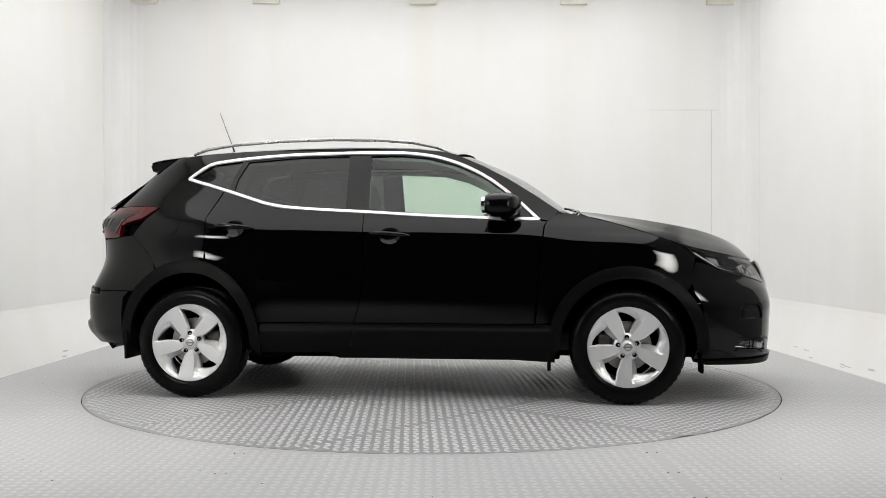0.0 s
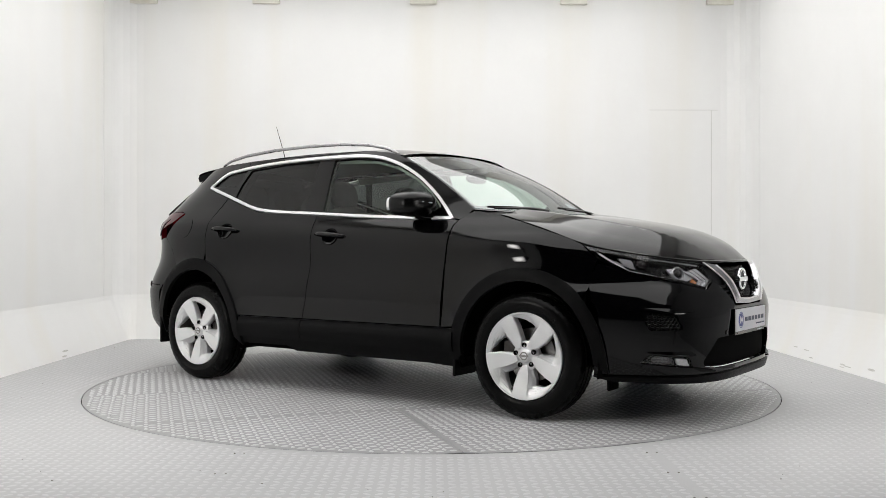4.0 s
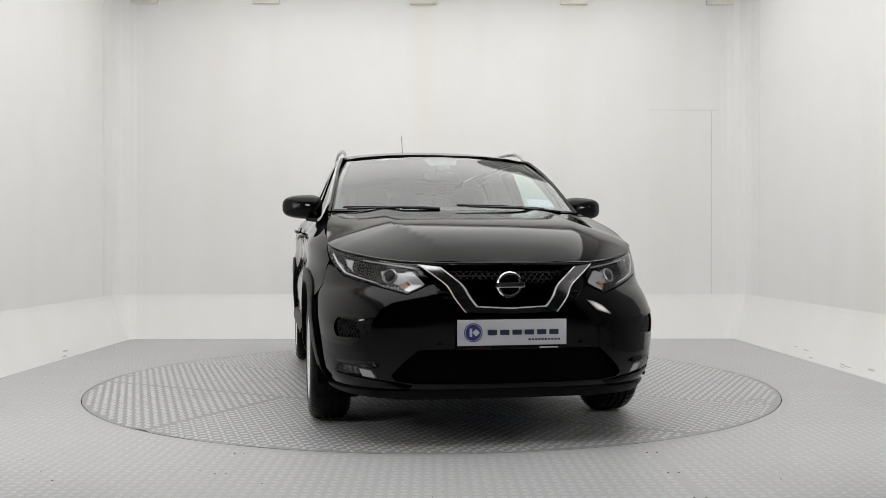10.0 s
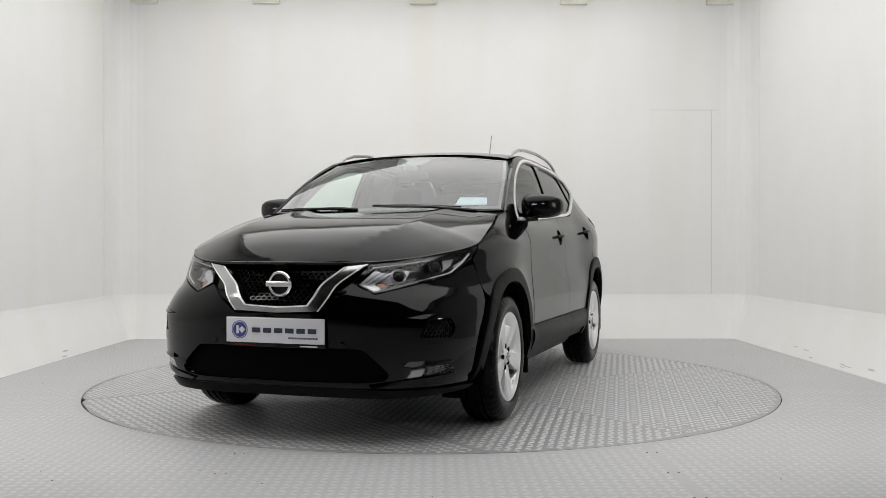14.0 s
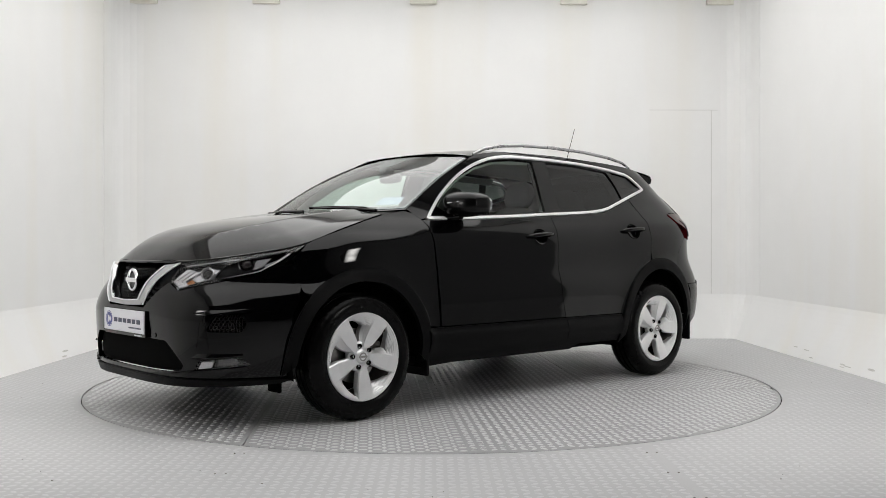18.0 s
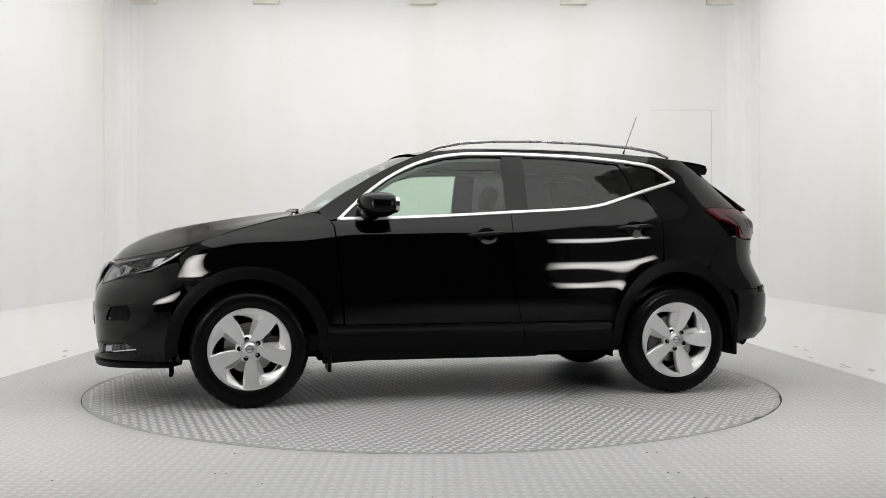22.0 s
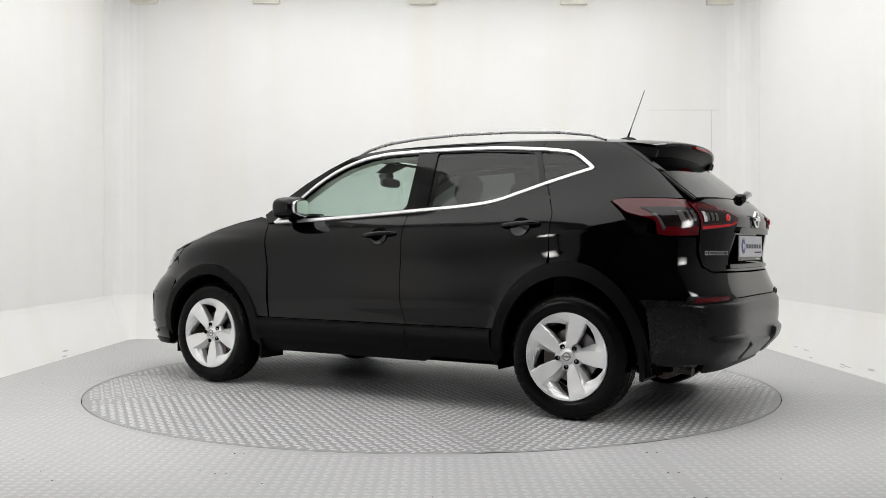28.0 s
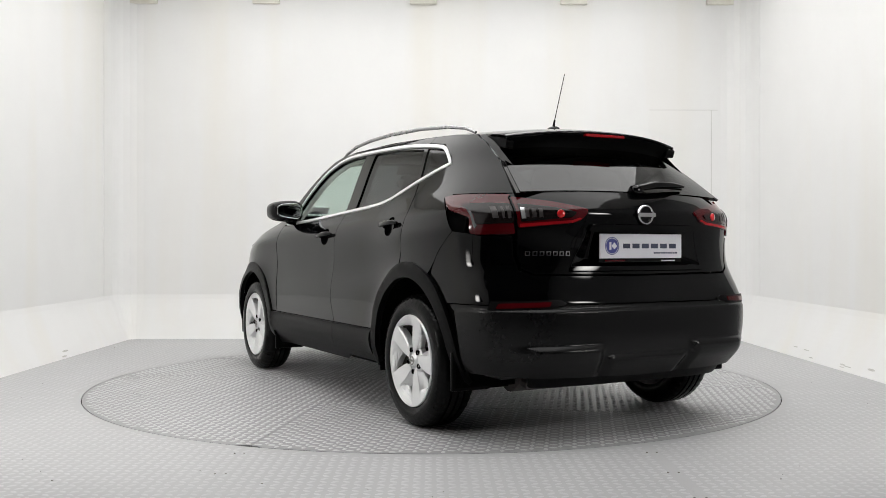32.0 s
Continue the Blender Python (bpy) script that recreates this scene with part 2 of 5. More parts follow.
        return ((2 * t ** 3 - 3 * t ** 2 + 1) * ys[i] + (t ** 3 - 2 * t ** 2 + t) * h[i] * m[i]
                + (3 * t ** 2 - 2 * t ** 3) * ys[i + 1] + (t ** 3 - t ** 2) * h[i] * m[i + 1])
    return f


# half widths of the body by height, at stations along the car
TAIL_SECTION = [(.18, .78), (.26, .83), (.34, .86), (.46, .88), (.6, .892), (.75, .898), (.9, .912), (1.0, .917), (1.08, .894), (1.175, .846), (1.25, .796), (1.35, .725), (1.45, .665), (1.55, .58)]
REAR_WHEEL_SECTION = [(.18, .78), (.26, .84), (.34, .88), (.46, .902), (.6, .908), (.75, .907), (.81, .904), (.85, .900), (.90, .900), (.95, .9025), (.985, .9045), (1.0, .903), (1.02, .8965), (1.08, .876), (1.15, .829), (1.22, .780), (1.35, .706), (1.45, .655), (1.55, .58)]
REAR_DOOR_SECTION = [(.18, .78), (.26, .85), (.34, .885), (.40, .896), (.46, .896), (.52, .899), (.58, .904), (.62, .905), (.66, .9033), (.70, .8973), (.74, .8877), (.78, .878), (.82, .8717), (.86, .8696), (.90, .8707), (.94, .8718), (.98, .869), (1.02, .861), (1.06, .847), (1.10, .826), (1.15, .80), (1.2, .775), (1.35, .712), (1.45, .67), (1.53, .62), (1.57, .57)]
FRONT_DOOR_SECTION = [(.18, .78), (.26, .85), (.34, .885), (.40, .896), (.46, .894), (.52, .896), (.58, .9005), (.62, .901), (.66, .8985), (.70, .893), (.74, .886), (.78, .879), (.82, .8745), (.86, .873), (.90, .8738), (.94, .8745), (.98, .871), (1.02, .862), (1.06, .842), (1.10, .812), (1.2, .768), (1.35, .715), (1.45, .677), (1.53, .635), (1.57, .585)]
HINGE_SECTION = [(.18, .78), (.26, .85), (.34, .885), (.40, .895), (.46, .892), (.52, .894), (.6, .895), (.66, .892), (.72, .887), (.78, .883), (.84, .881), (.90, .882), (.94, .882), (.98, .877), (1.02, .864), (1.06, .838), (1.09, .81), (1.2, .752), (1.35, .70), (1.45, .665), (1.55, .60)]
FRONT_WHEEL_SECTION = [(.18, .78), (.26, .84), (.34, .88), (.5, .904), (.65, .912), (.76, .911), (.81, .908), (.85, .906), (.90, .908), (.94, .910), (.965, .902), (.985, .884), (1.01, .856), (1.03, .838), (1.07, .795), (1.12, .74), (1.2, .70)]
LAMP_SECTION = [(.18, .78), (.26, .84), (.34, .88), (.5, .902), (.7, .912), (.85, .912), (.90, .9125), (.925, .906), (.95, .888), (1.0, .852), (1.1, .80)]
STATIONS = [(-1.8, TAIL_SECTION), (-1.3, REAR_WHEEL_SECTION), (-0.75, REAR_DOOR_SECTION), (0.0, FRONT_DOOR_SECTION), (0.75, HINGE_SECTION), (1.3, FRONT_WHEEL_SECTION), (1.7, LAMP_SECTION)]
SLIM = {-1.3: .005, 1.3: .009, 1.7: .006}        # narrower between the flared arches
STATIONS = [(x, [(z, w - SLIM.get(x, 0.0) * min(1.0, max(0.0, (1.12 - z) / .15))) for z, w in sec]) for x, sec in STATIONS]
ST_X = np.array([s[0] for s in STATIONS])
ST_F = [curve(s[1]) for s in STATIONS]
NOSE = curve([(.16, 2.16), (.20, 2.22), (.235, 2.234), (.28, 2.240), (.34, 2.238), (.47, 2.242), (.60, 2.250), (.66, 2.246), (.75, 2.22),
              (.85, 2.165), (.95, 2.06), (1.05, 1.95), (1.2, 1.75), (1.5, 1.4)])
TAIL = curve([(.16, 1.96), (.24, 2.02), (.34, 2.065), (.42, 2.104), (.56, 2.116), (.66, 2.110), (.70, 2.095), (.78, 2.070),
              (.85, 2.058), (1.0, 2.085), (1.08, 2.095), (1.13, 2.065), (1.19, 2.01), (1.36, 1.85), (1.5, 1.72), (1.6, 1.6)])
TAIL_N = curve([(.2, 4.4), (.4, 5.1), (.66, 5.0), (.85, 3.9), (1.0, 3.5), (1.6, 3.5)])
NOSE_N = curve([(.2, 3.8), (.4, 4.1), (.55, 4.0), (.68, 3.25), (.76, 2.75), (1.5, 2.6)])


def _raw(x, z):
    v = np.array([f(z) for f in ST_F])
    xx = np.clip(x, ST_X[0], ST_X[-1])
    i = np.clip(np.searchsorted(ST_X, xx) - 1, 0, len(ST_X) - 2)
    t = (xx - ST_X[i]) / (ST_X[i + 1] - ST_X[i])
    t = t * t * (3 - 2 * t)
    c = np.arange(x.size)
    return v[i, c] * (1 - t) + v[i + 1, c] * t


# the half width as a fine table, smoothed along and up the car
GX, GZ = np.arange(-2.6, 2.61, .05), np.arange(.0, 1.801, .01)
_tab = np.array([_raw(np.full(len(GZ), gx), GZ) for gx in GX])


def _smooth(tab, sigma, axis):
    n = int(sigma * 3) + 1
    k = np.exp(-.5 * (np.arange(-n, n + 1) / sigma) ** 2)
    k /= k.sum()
    pad = [(0, 0), (0, 0)]
    pad[axis] = (n, n)
    p = np.pad(tab, pad, mode="edge")
    return np.apply_along_axis(lambda r: np.convolve(r, k, "valid"), axis, p)


_tab = _smooth(_smooth(_tab, 2.2, 0), 0.8, 1)


def _cubic(t):
    return (-.5 * t ** 3 + t ** 2 - .5 * t, 1.5 * t ** 3 - 2.5 * t ** 2 + 1, -1.5 * t ** 3 + 2 * t ** 2 + .5 * t, .5 * t ** 3 - .5 * t ** 2)


def width(x, z):
    x, z = np.broadcast_arrays(np.asarray(x, float), np.asarray(z, float))
    fx = np.clip((x - GX[0]) / .05, 1, len(GX) - 3.001)
    fz = np.clip((z - GZ[0]) / .01, 1, len(GZ) - 3.001)
    ix, iz = fx.astype(int), fz.astype(int)
    wx, wz = _cubic(fx - ix), _cubic(fz - iz)
    out = 0
    for a in range(4):
        for c in range(4):
            out = out + wx[a] * wz[c] * _tab[ix + a - 1, iz + c - 1]
    return out


def taper(x, z):
    uf = np.clip((x - 1.0) / (NOSE(z) - 1.0), 0, 0.9999)
    ur = np.clip((-x - 1.0) / (TAIL(z) - 1.0), 0, 0.9999)
    n = TAIL_N(z)
    m = NOSE_N(z)
    return (1 - uf ** m) ** (1 / m) * (1 - ur ** n) ** (1 / n)


def side(u, v):
    """The body's side at x = u and height v, flared round the wheel arches."""
    flare = 0
    for cx, rx, rz, h in ((1.323, .468, .474, .014), (-1.323, .445, .510, .014)):
        rho = np.sqrt(((u - cx) / rx) ** 2 + ((v - .338) / rz) ** 2)
        flare = flare + h * np.exp(-np.maximum(rho - 0.98, 0) / .09)
    return np.stack([u, width(u, v) * taper(u, v) + flare * np.clip((v - .2) / .25, 0, 1), v], -1)


def side_clad(u, v):
    """The side's plastic foot, standing proud below a sloped shoulder."""
    p = side(u, v)
    p[:, 1] += .016 * ramp((.466 - v) / .040) - .010 * ramp((.40 - v) / .09)
    return p


# nose and tail are run through by the distance round them from the middle
_th = np.linspace(0, math.pi / 2, 400)


def _run(n, reach, w):
    x = reach * np.sin(_th) ** (2 / n)
    y = w * np.cos(_th) ** (2 / n)
    d = np.hypot(np.diff(x), np.diff(y))
    q = np.concatenate([[0], np.cumsum(d)])
    return q[-1] - q


NOSE_Q, TAIL_Q = _run(3.1, 1.26, 0.9), _run(4.2, 1.13, 0.9)


def nose(q, z):
    th = np.interp(np.abs(q), NOSE_Q[::-1], _th[::-1])
    m = NOSE_N(z)
    x = 1 + (NOSE(z) - 1) * np.sin(th) ** (2 / m)
    y = width(np.minimum(x, 1.7), z) * np.cos(th) ** (2 / m) * np.sign(q)
    return np.stack([x, y, z], -1)


def tail(q, z):
    th = np.interp(np.abs(q), TAIL_Q[::-1], _th[::-1])
    n = TAIL_N(z)
    x = -1 - (TAIL(z) - 1) * np.sin(th) ** (2 / n)
    y = width(x, z) * np.cos(th) ** (2 / n) * np.sign(q)
    return np.stack([x, y, z], -1)


def ramp(a):
    a = np.clip(a, 0, 1)
    return a * a * (3 - 2 * a)


def tail_low(q, z):
    """The rear bumper's lower half, with its ledge, its two folds and the tongue between them."""
    p = tail(q, z)
    a = np.abs(q)
    ledge = .014 * ramp((.640 - z) / .022)
    fold = .026 * ramp((.472 - z) / .030) * ramp((a - .20) / .07) * (1 - ramp((a - .60) / .16))
    tongue = .026 * ramp((.418 - z) / .030) * (1 - ramp((a - .16) / .06))
    tuck = .10 * ramp((.40 - z) / .14)
    p[:, 0] -= ledge + fold + tongue - tuck * 0.35
    return p


def nose_up(q, z):
    """The nose leaning back, for blades that face upwards."""
    p = nose(q, z)
    p[:, 0] += (.62 - z) * 0.30
    return p


def nose_ledge(q, z):
    """The nose leaning far back, for the ledge over a fog lamp."""
    p = nose(q, z)
    p[:, 0] += (.396 - z) * 0.9
    return p


def on_nose(y=None, z=0.5, x=None):
    """The run and height on the nose of a point given by y or by x."""
    m = float(NOSE_N(z))
    if x is not None:
        th = math.asin(min(1, (x - 1) / (float(NOSE(z)) - 1)) ** (m / 2))
    else:
        th = math.acos(min(1, abs(y) / float(width(1.7, z))) ** (m / 2))
    q = float(np.interp(th, _th, NOSE_Q))
    return (q if y is None or y >= 0 else -q, z)


def on_tail(y=None, z=0.5, x=None):
    n = float(TAIL_N(z))
    if x is not None:
        th = math.asin(min(1, (-x - 1) / (float(TAIL(z)) - 1)) ** (n / 2))
    else:
        th = math.acos(min(1, abs(y) / float(width(-1.8, z))) ** (n / 2))
    q = float(np.interp(th, _th, TAIL_Q))
    return (q if y is None or y >= 0 else -q, z)


HOOD_C = curve([(.9, 1.155), (1.05, 1.143), (1.3, 1.12), (1.5, 1.097), (1.7, 1.067), (1.9, 1.018), (2.05, .950), (2.12, .895), (2.165, .847)])
HOOD_Y = curve([(.9, .765), (1.1, .757), (1.25, .785), (1.4, .80), (1.636, .812), (1.75, .775), (1.9, .675), (2.05, .52), (2.12, .385), (2.15, .22), (2.165, .02)])
HOOD_E = curve([(.9, 1.13), (1.1, 1.108), (1.25, 1.07), (1.4, 1.025), (1.636, .945), (1.75, .915), (1.9, .884), (2.05, .857), (2.12, .848), (2.165, .846)])


def hood(x, y):
    r = np.clip(np.abs(y) / HOOD_Y(x), 0, 1)
    ridge = np.where(r < .60, .015 * (r / .60) ** 4, .015 * np.clip(1 - (r - .60) / .22, 0, 1) ** 1.5) * np.clip((2.14 - x) / 0.35, 0, 1)
    return np.stack([x, y, HOOD_C(x) - (HOOD_C(x) - HOOD_E(x)) * r ** 3.0 + ridge], -1)


WS = [curve([(0, a), (.5, b), (1, c)]) for a, b, c in ((.924, .615, .30), (.742, .685, .605), (1.145, 1.345, 1.497),
                                                       (1.045, .715, .375), (1.135, 1.372, 1.53))]


def screen(v, r):
    """The windscreen: v from the foot to the head, r from side to side."""
    xe, ye, ze, xc, zc = (f(v) for f in WS)
    s = np.abs(r)
    return np.stack([xc - (xc - xe) * s ** 2, ye * r, zc - (zc - ze) * s ** 2.4], -1)


ROOF_C = curve([(-1.8, 1.52), (-1.6, 1.545), (-1.2, 1.578), (-.8, 1.595), (-.4, 1.598), (0, 1.586), (.2, 1.565), (.375, 1.533)])
ROOF_Y = curve([(-1.8, .50), (-1.6, .525), (-1.4, .55), (-1.0, .585), (-.5, .605), (0, .612), (.3, .607)])
ROOF_E = curve([(-1.8, 1.475), (-1.6, 1.49), (-1.4, 1.515), (-1.0, 1.538), (-.5, 1.55), (0, 1.543), (.3, 1.50)])


def roof(x, r):
    s = np.abs(r)
    xe = np.minimum(x, 0.375 - 0.075 * s ** 2)
    return np.stack([xe, ROOF_Y(xe) * r, ROOF_C(xe) - (ROOF_C(xe) - ROOF_E(xe)) * s ** 2.4], -1)


RG = [curve([(0, a), (.5, b), (1, c)]) for a, b, c in ((-1.945, -1.765, -1.56), (.645, .60, .53), (1.180, 1.315, 1.46),
                                                       (-1.995, -1.82, -1.63), (1.195, 1.35, 1.50))]


def rear_glass(v, r):
    xe, ye, ze, xc, zc = (f(v) for f in RG)
    s = np.abs(r)
    return np.stack([xc - (xc - xe) * s ** 2.6, ye * r, zc - (zc - ze) * s ** 2.6], -1)


# ------------------------------------------------------------------ panels cut from a surface
def rounded(poly, r):
    """The polygon with its corners cut round."""
    out = []
    n = len(poly)
    for i in range(n):
        p, a, b = Vector(poly[i]), Vector(poly[i - 1]), Vector(poly[(i + 1) % n])
        da, db = (a - p), (b - p)
        if da.length < 1e-6 or db.length < 1e-6:
            continue
        ca, cb = min(r, da.length * .45), min(r, db.length * .45)
        pa, pb = p + da.normalized() * ca, p + db.normalized() * cb
        for k in range(5):
            t = k / 4
            out.append(tuple(pa * (1 - t) ** 2 + p * 2 * t * (1 - t) + pb * t ** 2))
    return out


def shrunk(poly, d):
    n = len(poly)
    area = sum(poly[i - 1][0] * poly[i][1] - poly[i][0] * poly[i - 1][1] for i in range(n))
    s = 1 if area > 0 else -1
    out = []
    for i in range(n):
        p, a, b = Vector(poly[i]), Vector(poly[i - 1]), Vector(poly[(i + 1) % n])
        e0, e1 = p - a, b - p
        if e0.length < 1e-7 or e1.length < 1e-7:
            continue
        n0 = Vector((-e0.y, e0.x)).normalized() * s
        n1 = Vector((-e1.y, e1.x)).normalized() * s
        m = n0 + n1
        k = d / max(0.35, m.dot(n0) / max(m.length, 1e-6)) if m.length > 1e-6 else 0
        out.append(tuple(p + (m.normalized() * k if m.length > 1e-6 else n0 * d)))
    return out


def inside(px, py, poly):
    poly = np.asarray(poly)
    r = np.zeros(len(px), bool)
    x0, y0 = poly[-1]
    for x1, y1 in poly:
        c = ((y1 > py) != (y0 > py)) & (px < (x0 - x1) * (py - y1) / ((y0 - y1) if y0 != y1 else 1e-12) + x1)
        r ^= c
        x0, y0 = x1, y1
    return r


def panel(name, poly, surf, material, parent=None, label="", holes=(), step=0.03, lift=0.0, depth=0.015, mirror=False,
          gap=0.0, rnd=0.0, unit=(1.0, 1.0), hole_rnd=0.0):
    """A sheet cut out of a surface, with its rim turned inwards. unit: metres for one unit of u and of v."""
    U = np.array(unit)
    loops = []
    for i, pl in enumerate([poly, *holes]):
        pl = [tuple(np.array(p) * U) for p in pl]
        rr = rnd if i == 0 else hole_rnd
        if rr:
            pl = rounded(pl, rr)
        if gap:
            pl = shrunk(pl, gap if i == 0 else -gap)
        dense = []
        for k in range(len(pl)):
            a, b = np.array(pl[k]), np.array(pl[(k + 1) % len(pl)])
            m = max(1, int(np.ceil(np.linalg.norm(b - a) / step)))
            dense += [tuple(a + (b - a) * j / m) for j in range(m)]
        loops.append(dense)
    pts, edges = [], []
    for lp in loops:
        o = len(pts)
        pts += lp
        edges += [(o + k, o + (k + 1) % len(lp)) for k in range(len(lp))]
    allp = np.array(loops[0])
    lo, hi = allp.min(0), allp.max(0)
    gx, gy = np.meshgrid(np.arange(lo[0] + step / 2, hi[0], step), np.arange(lo[1] + step / 2, hi[1], step))
    gx[1::2] += step / 2
    gx, gy = gx.ravel(), gy.ravel()
    ok = inside(gx, gy, shrunk(loops[0], step * 0.3))
    for lp in loops[1:]:
        ok &= ~inside(gx, gy, shrunk(lp, -step * 0.3))
    pts += list(zip(gx[ok], gy[ok]))
    vs, es, fs, *_ = geometry.delaunay_2d_cdt([Vector(p) for p in pts], edges, [], 0, 1e-6)
    V = np.array([tuple(v) for v in vs])
    F = np.array([tuple(f) for f in fs if len(f) == 3])
    cen = V[F].mean(1)
    ok = inside(cen[:, 0], cen[:, 1], loops[0])
    for lp in loops[1:]:
        ok &= ~inside(cen[:, 0], cen[:, 1], lp)
    e1, e2 = V[F[:, 1]] - V[F[:, 0]], V[F[:, 2]] - V[F[:, 0]]
    longest = np.maximum(np.linalg.norm(e1, axis=1), np.linalg.norm(e2, axis=1))
    ok &= np.abs(e1[:, 0] * e2[:, 1] - e1[:, 1] * e2[:, 0]) > 2e-3 * longest ** 2
    F = F[ok]
    u, v = V[:, 0] / U[0], V[:, 1] / U[1]
    h = 2e-4
    P = surf(u, v)
    N = np.cross(surf(u + h / U[0], v) - surf(u - h / U[0], v), surf(u, v + h / U[1]) - surf(u, v - h / U[1]))
    ln = np.linalg.norm(N, axis=1, keepdims=True)
    N = N / np.maximum(ln, 1e-12)
    out = np.sign((N * (P - np.array([0, 0, 0.75]))).sum(1, keepdims=True))
    out[out == 0] = 1
    N = N * out
    # winding by the surface normal
    a, b, c = P[F[:, 0]], P[F[:, 1]], P[F[:, 2]]
    flip = (np.cross(b - a, c - a) * N[F].mean(1)).sum(1) < 0
    F[flip] = F[flip][:, ::-1]
    top = P + N * lift
    low = P + N * (lift - depth)
    # rim: the directed edges that belong to one face
    count = {}
    for f in F.tolist():
        for k in range(3):
            count[(f[k], f[(k + 1) % 3])] = True
    rim = [e for e in count if (e[1], e[0]) not in count]
    rim_v = sorted({i for e in rim for i in e})
    idx = {i: len(top) + k for k, i in enumerate(rim_v)}
    verts = np.vstack([top, low[rim_v]]) if rim_v else top
    faces = F.tolist() + [[e[1], e[0], idx[e[0]], idx[e[1]]] for e in rim]
    if mirror:
        verts = verts * np.array([1, -1, 1])
        N = N * np.array([1, -1, 1])
        faces = [f[::-1] for f in faces]
    me = bpy.data.meshes.new(name)
    me.from_pydata(verts.tolist(), [], faces)
    me.materials.append(material)
    me.polygons.foreach_set("use_smooth", [True] * len(faces))
    nrm = []
    VV = verts
    for k, f in enumerate(faces):
        if k < len(F):
            nrm += [tuple(N[i]) for i in f]
        else:
            p = VV[f]
            fn = np.cross(p[2] - p[0], p[3] - p[1])
            fn = tuple(fn / max(np.linalg.norm(fn), 1e-12))
            nrm += [fn] * 4
    me.update()
    me.normals_split_custom_set(nrm)
    return link(name, me, parent, label)


# ------------------------------------------------------------------ the studio
RING = 2.268
WALL_X, WALL_Y, CEIL_Z, FRONT_Y = 3.07, 2.98, 3.75, -11.0
WEST_END, EAST_END, HALL_X = -4.8, -0.45, 7.0
KICK_Z, KICK_D = 0.385, 0.18            # the sloped foot of the walls: its height and how far it leans out
BOX_W, BOX_H, BOX_Z = 0.62, 0.54, 1.40
hot_centre(LIGHT, ("X", 0.0, BOX_W / 2), ("Z", BOX_Z, BOX_H / 2))
SEAM_L, SEAM_R = -0.865, 0.985


def arc(a0, a1, r, n=48):
    return [(r * math.cos(radians(a0 + (a1 - a0) * k / n)), r * math.sin(radians(a0 + (a1 - a0) * k / n))) for k in range(n + 1)]


def flat(z):
    return lambda u, v: np.stack([u, v, np.full_like(u, z)], -1)


def slab(name, lo, hi, material, label="", kind="structure", parent=None):
    bm = bmesh.new()
    box(bm, lo, hi)
    ob = part(name, bm, material, parent)
    tagged(ob, label, kind=kind)
    return ob


def polygon_slab(name, poly, z0, z1, material, parent=None, label=""):
    bm = bmesh.new()
    a = [bm.verts.new((x, y, z1)) for x, y in poly]
    b = [bm.verts.new((x, y, z0)) for x, y in poly]
    n = len(poly)
    bm.faces.new(a)
    bm.faces.new(b[::-1])
    for i in range(n):
        bm.faces.new((b[i], b[(i + 1) % n], a[(i + 1) % n], a[i]))
    bmesh.ops.recalc_face_normals(bm, faces=bm.faces[:])
    return part(name, bm, material, parent, label)


def lugs(name, parent, keep, x0, x1, y0, y1, pitch=0.036, turn=0.0, z=0.0, label="", material=None, high=0.003):
    """Raised bars of tread plate, in rows that lean one way and the other."""
    nx, ny = int((x1 - x0) / pitch), int((y1 - y0) / pitch)
    ii, jj = np.meshgrid(np.arange(nx), np.arange(ny))
    cx, cy = x0 + (ii + .5) * pitch, y0 + (jj + .5) * pitch
    ang = np.where((ii + jj) % 2 == 0, radians(45), radians(-45))
    cx, cy, ang = cx.ravel(), cy.ravel(), ang.ravel()
    ct, st = math.cos(radians(turn)), math.sin(radians(turn))
    cx, cy = cx * ct - cy * st, cx * st + cy * ct
    ang = ang + radians(turn)
    ok = keep(cx, cy)
    cx, cy, ang = cx[ok], cy[ok], ang[ok]
    L, B, H = pitch * 0.47, pitch * 0.21, high
    base = np.array([(-L, 0, 0), (-L * .45, -B, 0), (L * .45, -B, 0), (L, 0, 0), (L * .45, B, 0), (-L * .45, B, 0),
                     (-L * .62, 0, H), (-L * .35, -B * .45, H), (L * .35, -B * .45, H), (L * .62, 0, H), (L * .35, B * .45, H), (-L * .35, B * .45, H)])
    c, s = np.cos(ang), np.sin(ang)
    n = len(cx)
    X = cx[:, None] + base[None, :, 0] * c[:, None] - base[None, :, 1] * s[:, None]
    Y = cy[:, None] + base[None, :, 0] * s[:, None] + base[None, :, 1] * c[:, None]
    Z = np.repeat(base[None, :, 2], n, 0) + z
    V = np.stack([X, Y, Z], -1).reshape(-1, 3)
    loc = np.array([(k, (k + 1) % 6, (k + 1) % 6 + 6, k + 6) for k in range(6)])
    top = np.array([(6, 7, 8, 9), (6, 9, 10, 11)])
    f = np.vstack([loc, top])
    Fa = (f[None] + 12 * np.arange(n)[:, None, None]).reshape(-1, 4)
    me = bpy.data.meshes.new(name)
    me.vertices.add(len(V))
    me.vertices.foreach_set("co", V.ravel())
    me.loops.add(Fa.size)
    me.loops.foreach_set("vertex_index", Fa.ravel().astype(np.int32))
    me.polygons.add(len(Fa))
    me.polygons.foreach_set("loop_start", (np.arange(len(Fa)) * 4).astype(np.int32))
    me.update(calc_edges=True)
    me.materials.append(material or LUG)
    ob = link(name, me, parent)
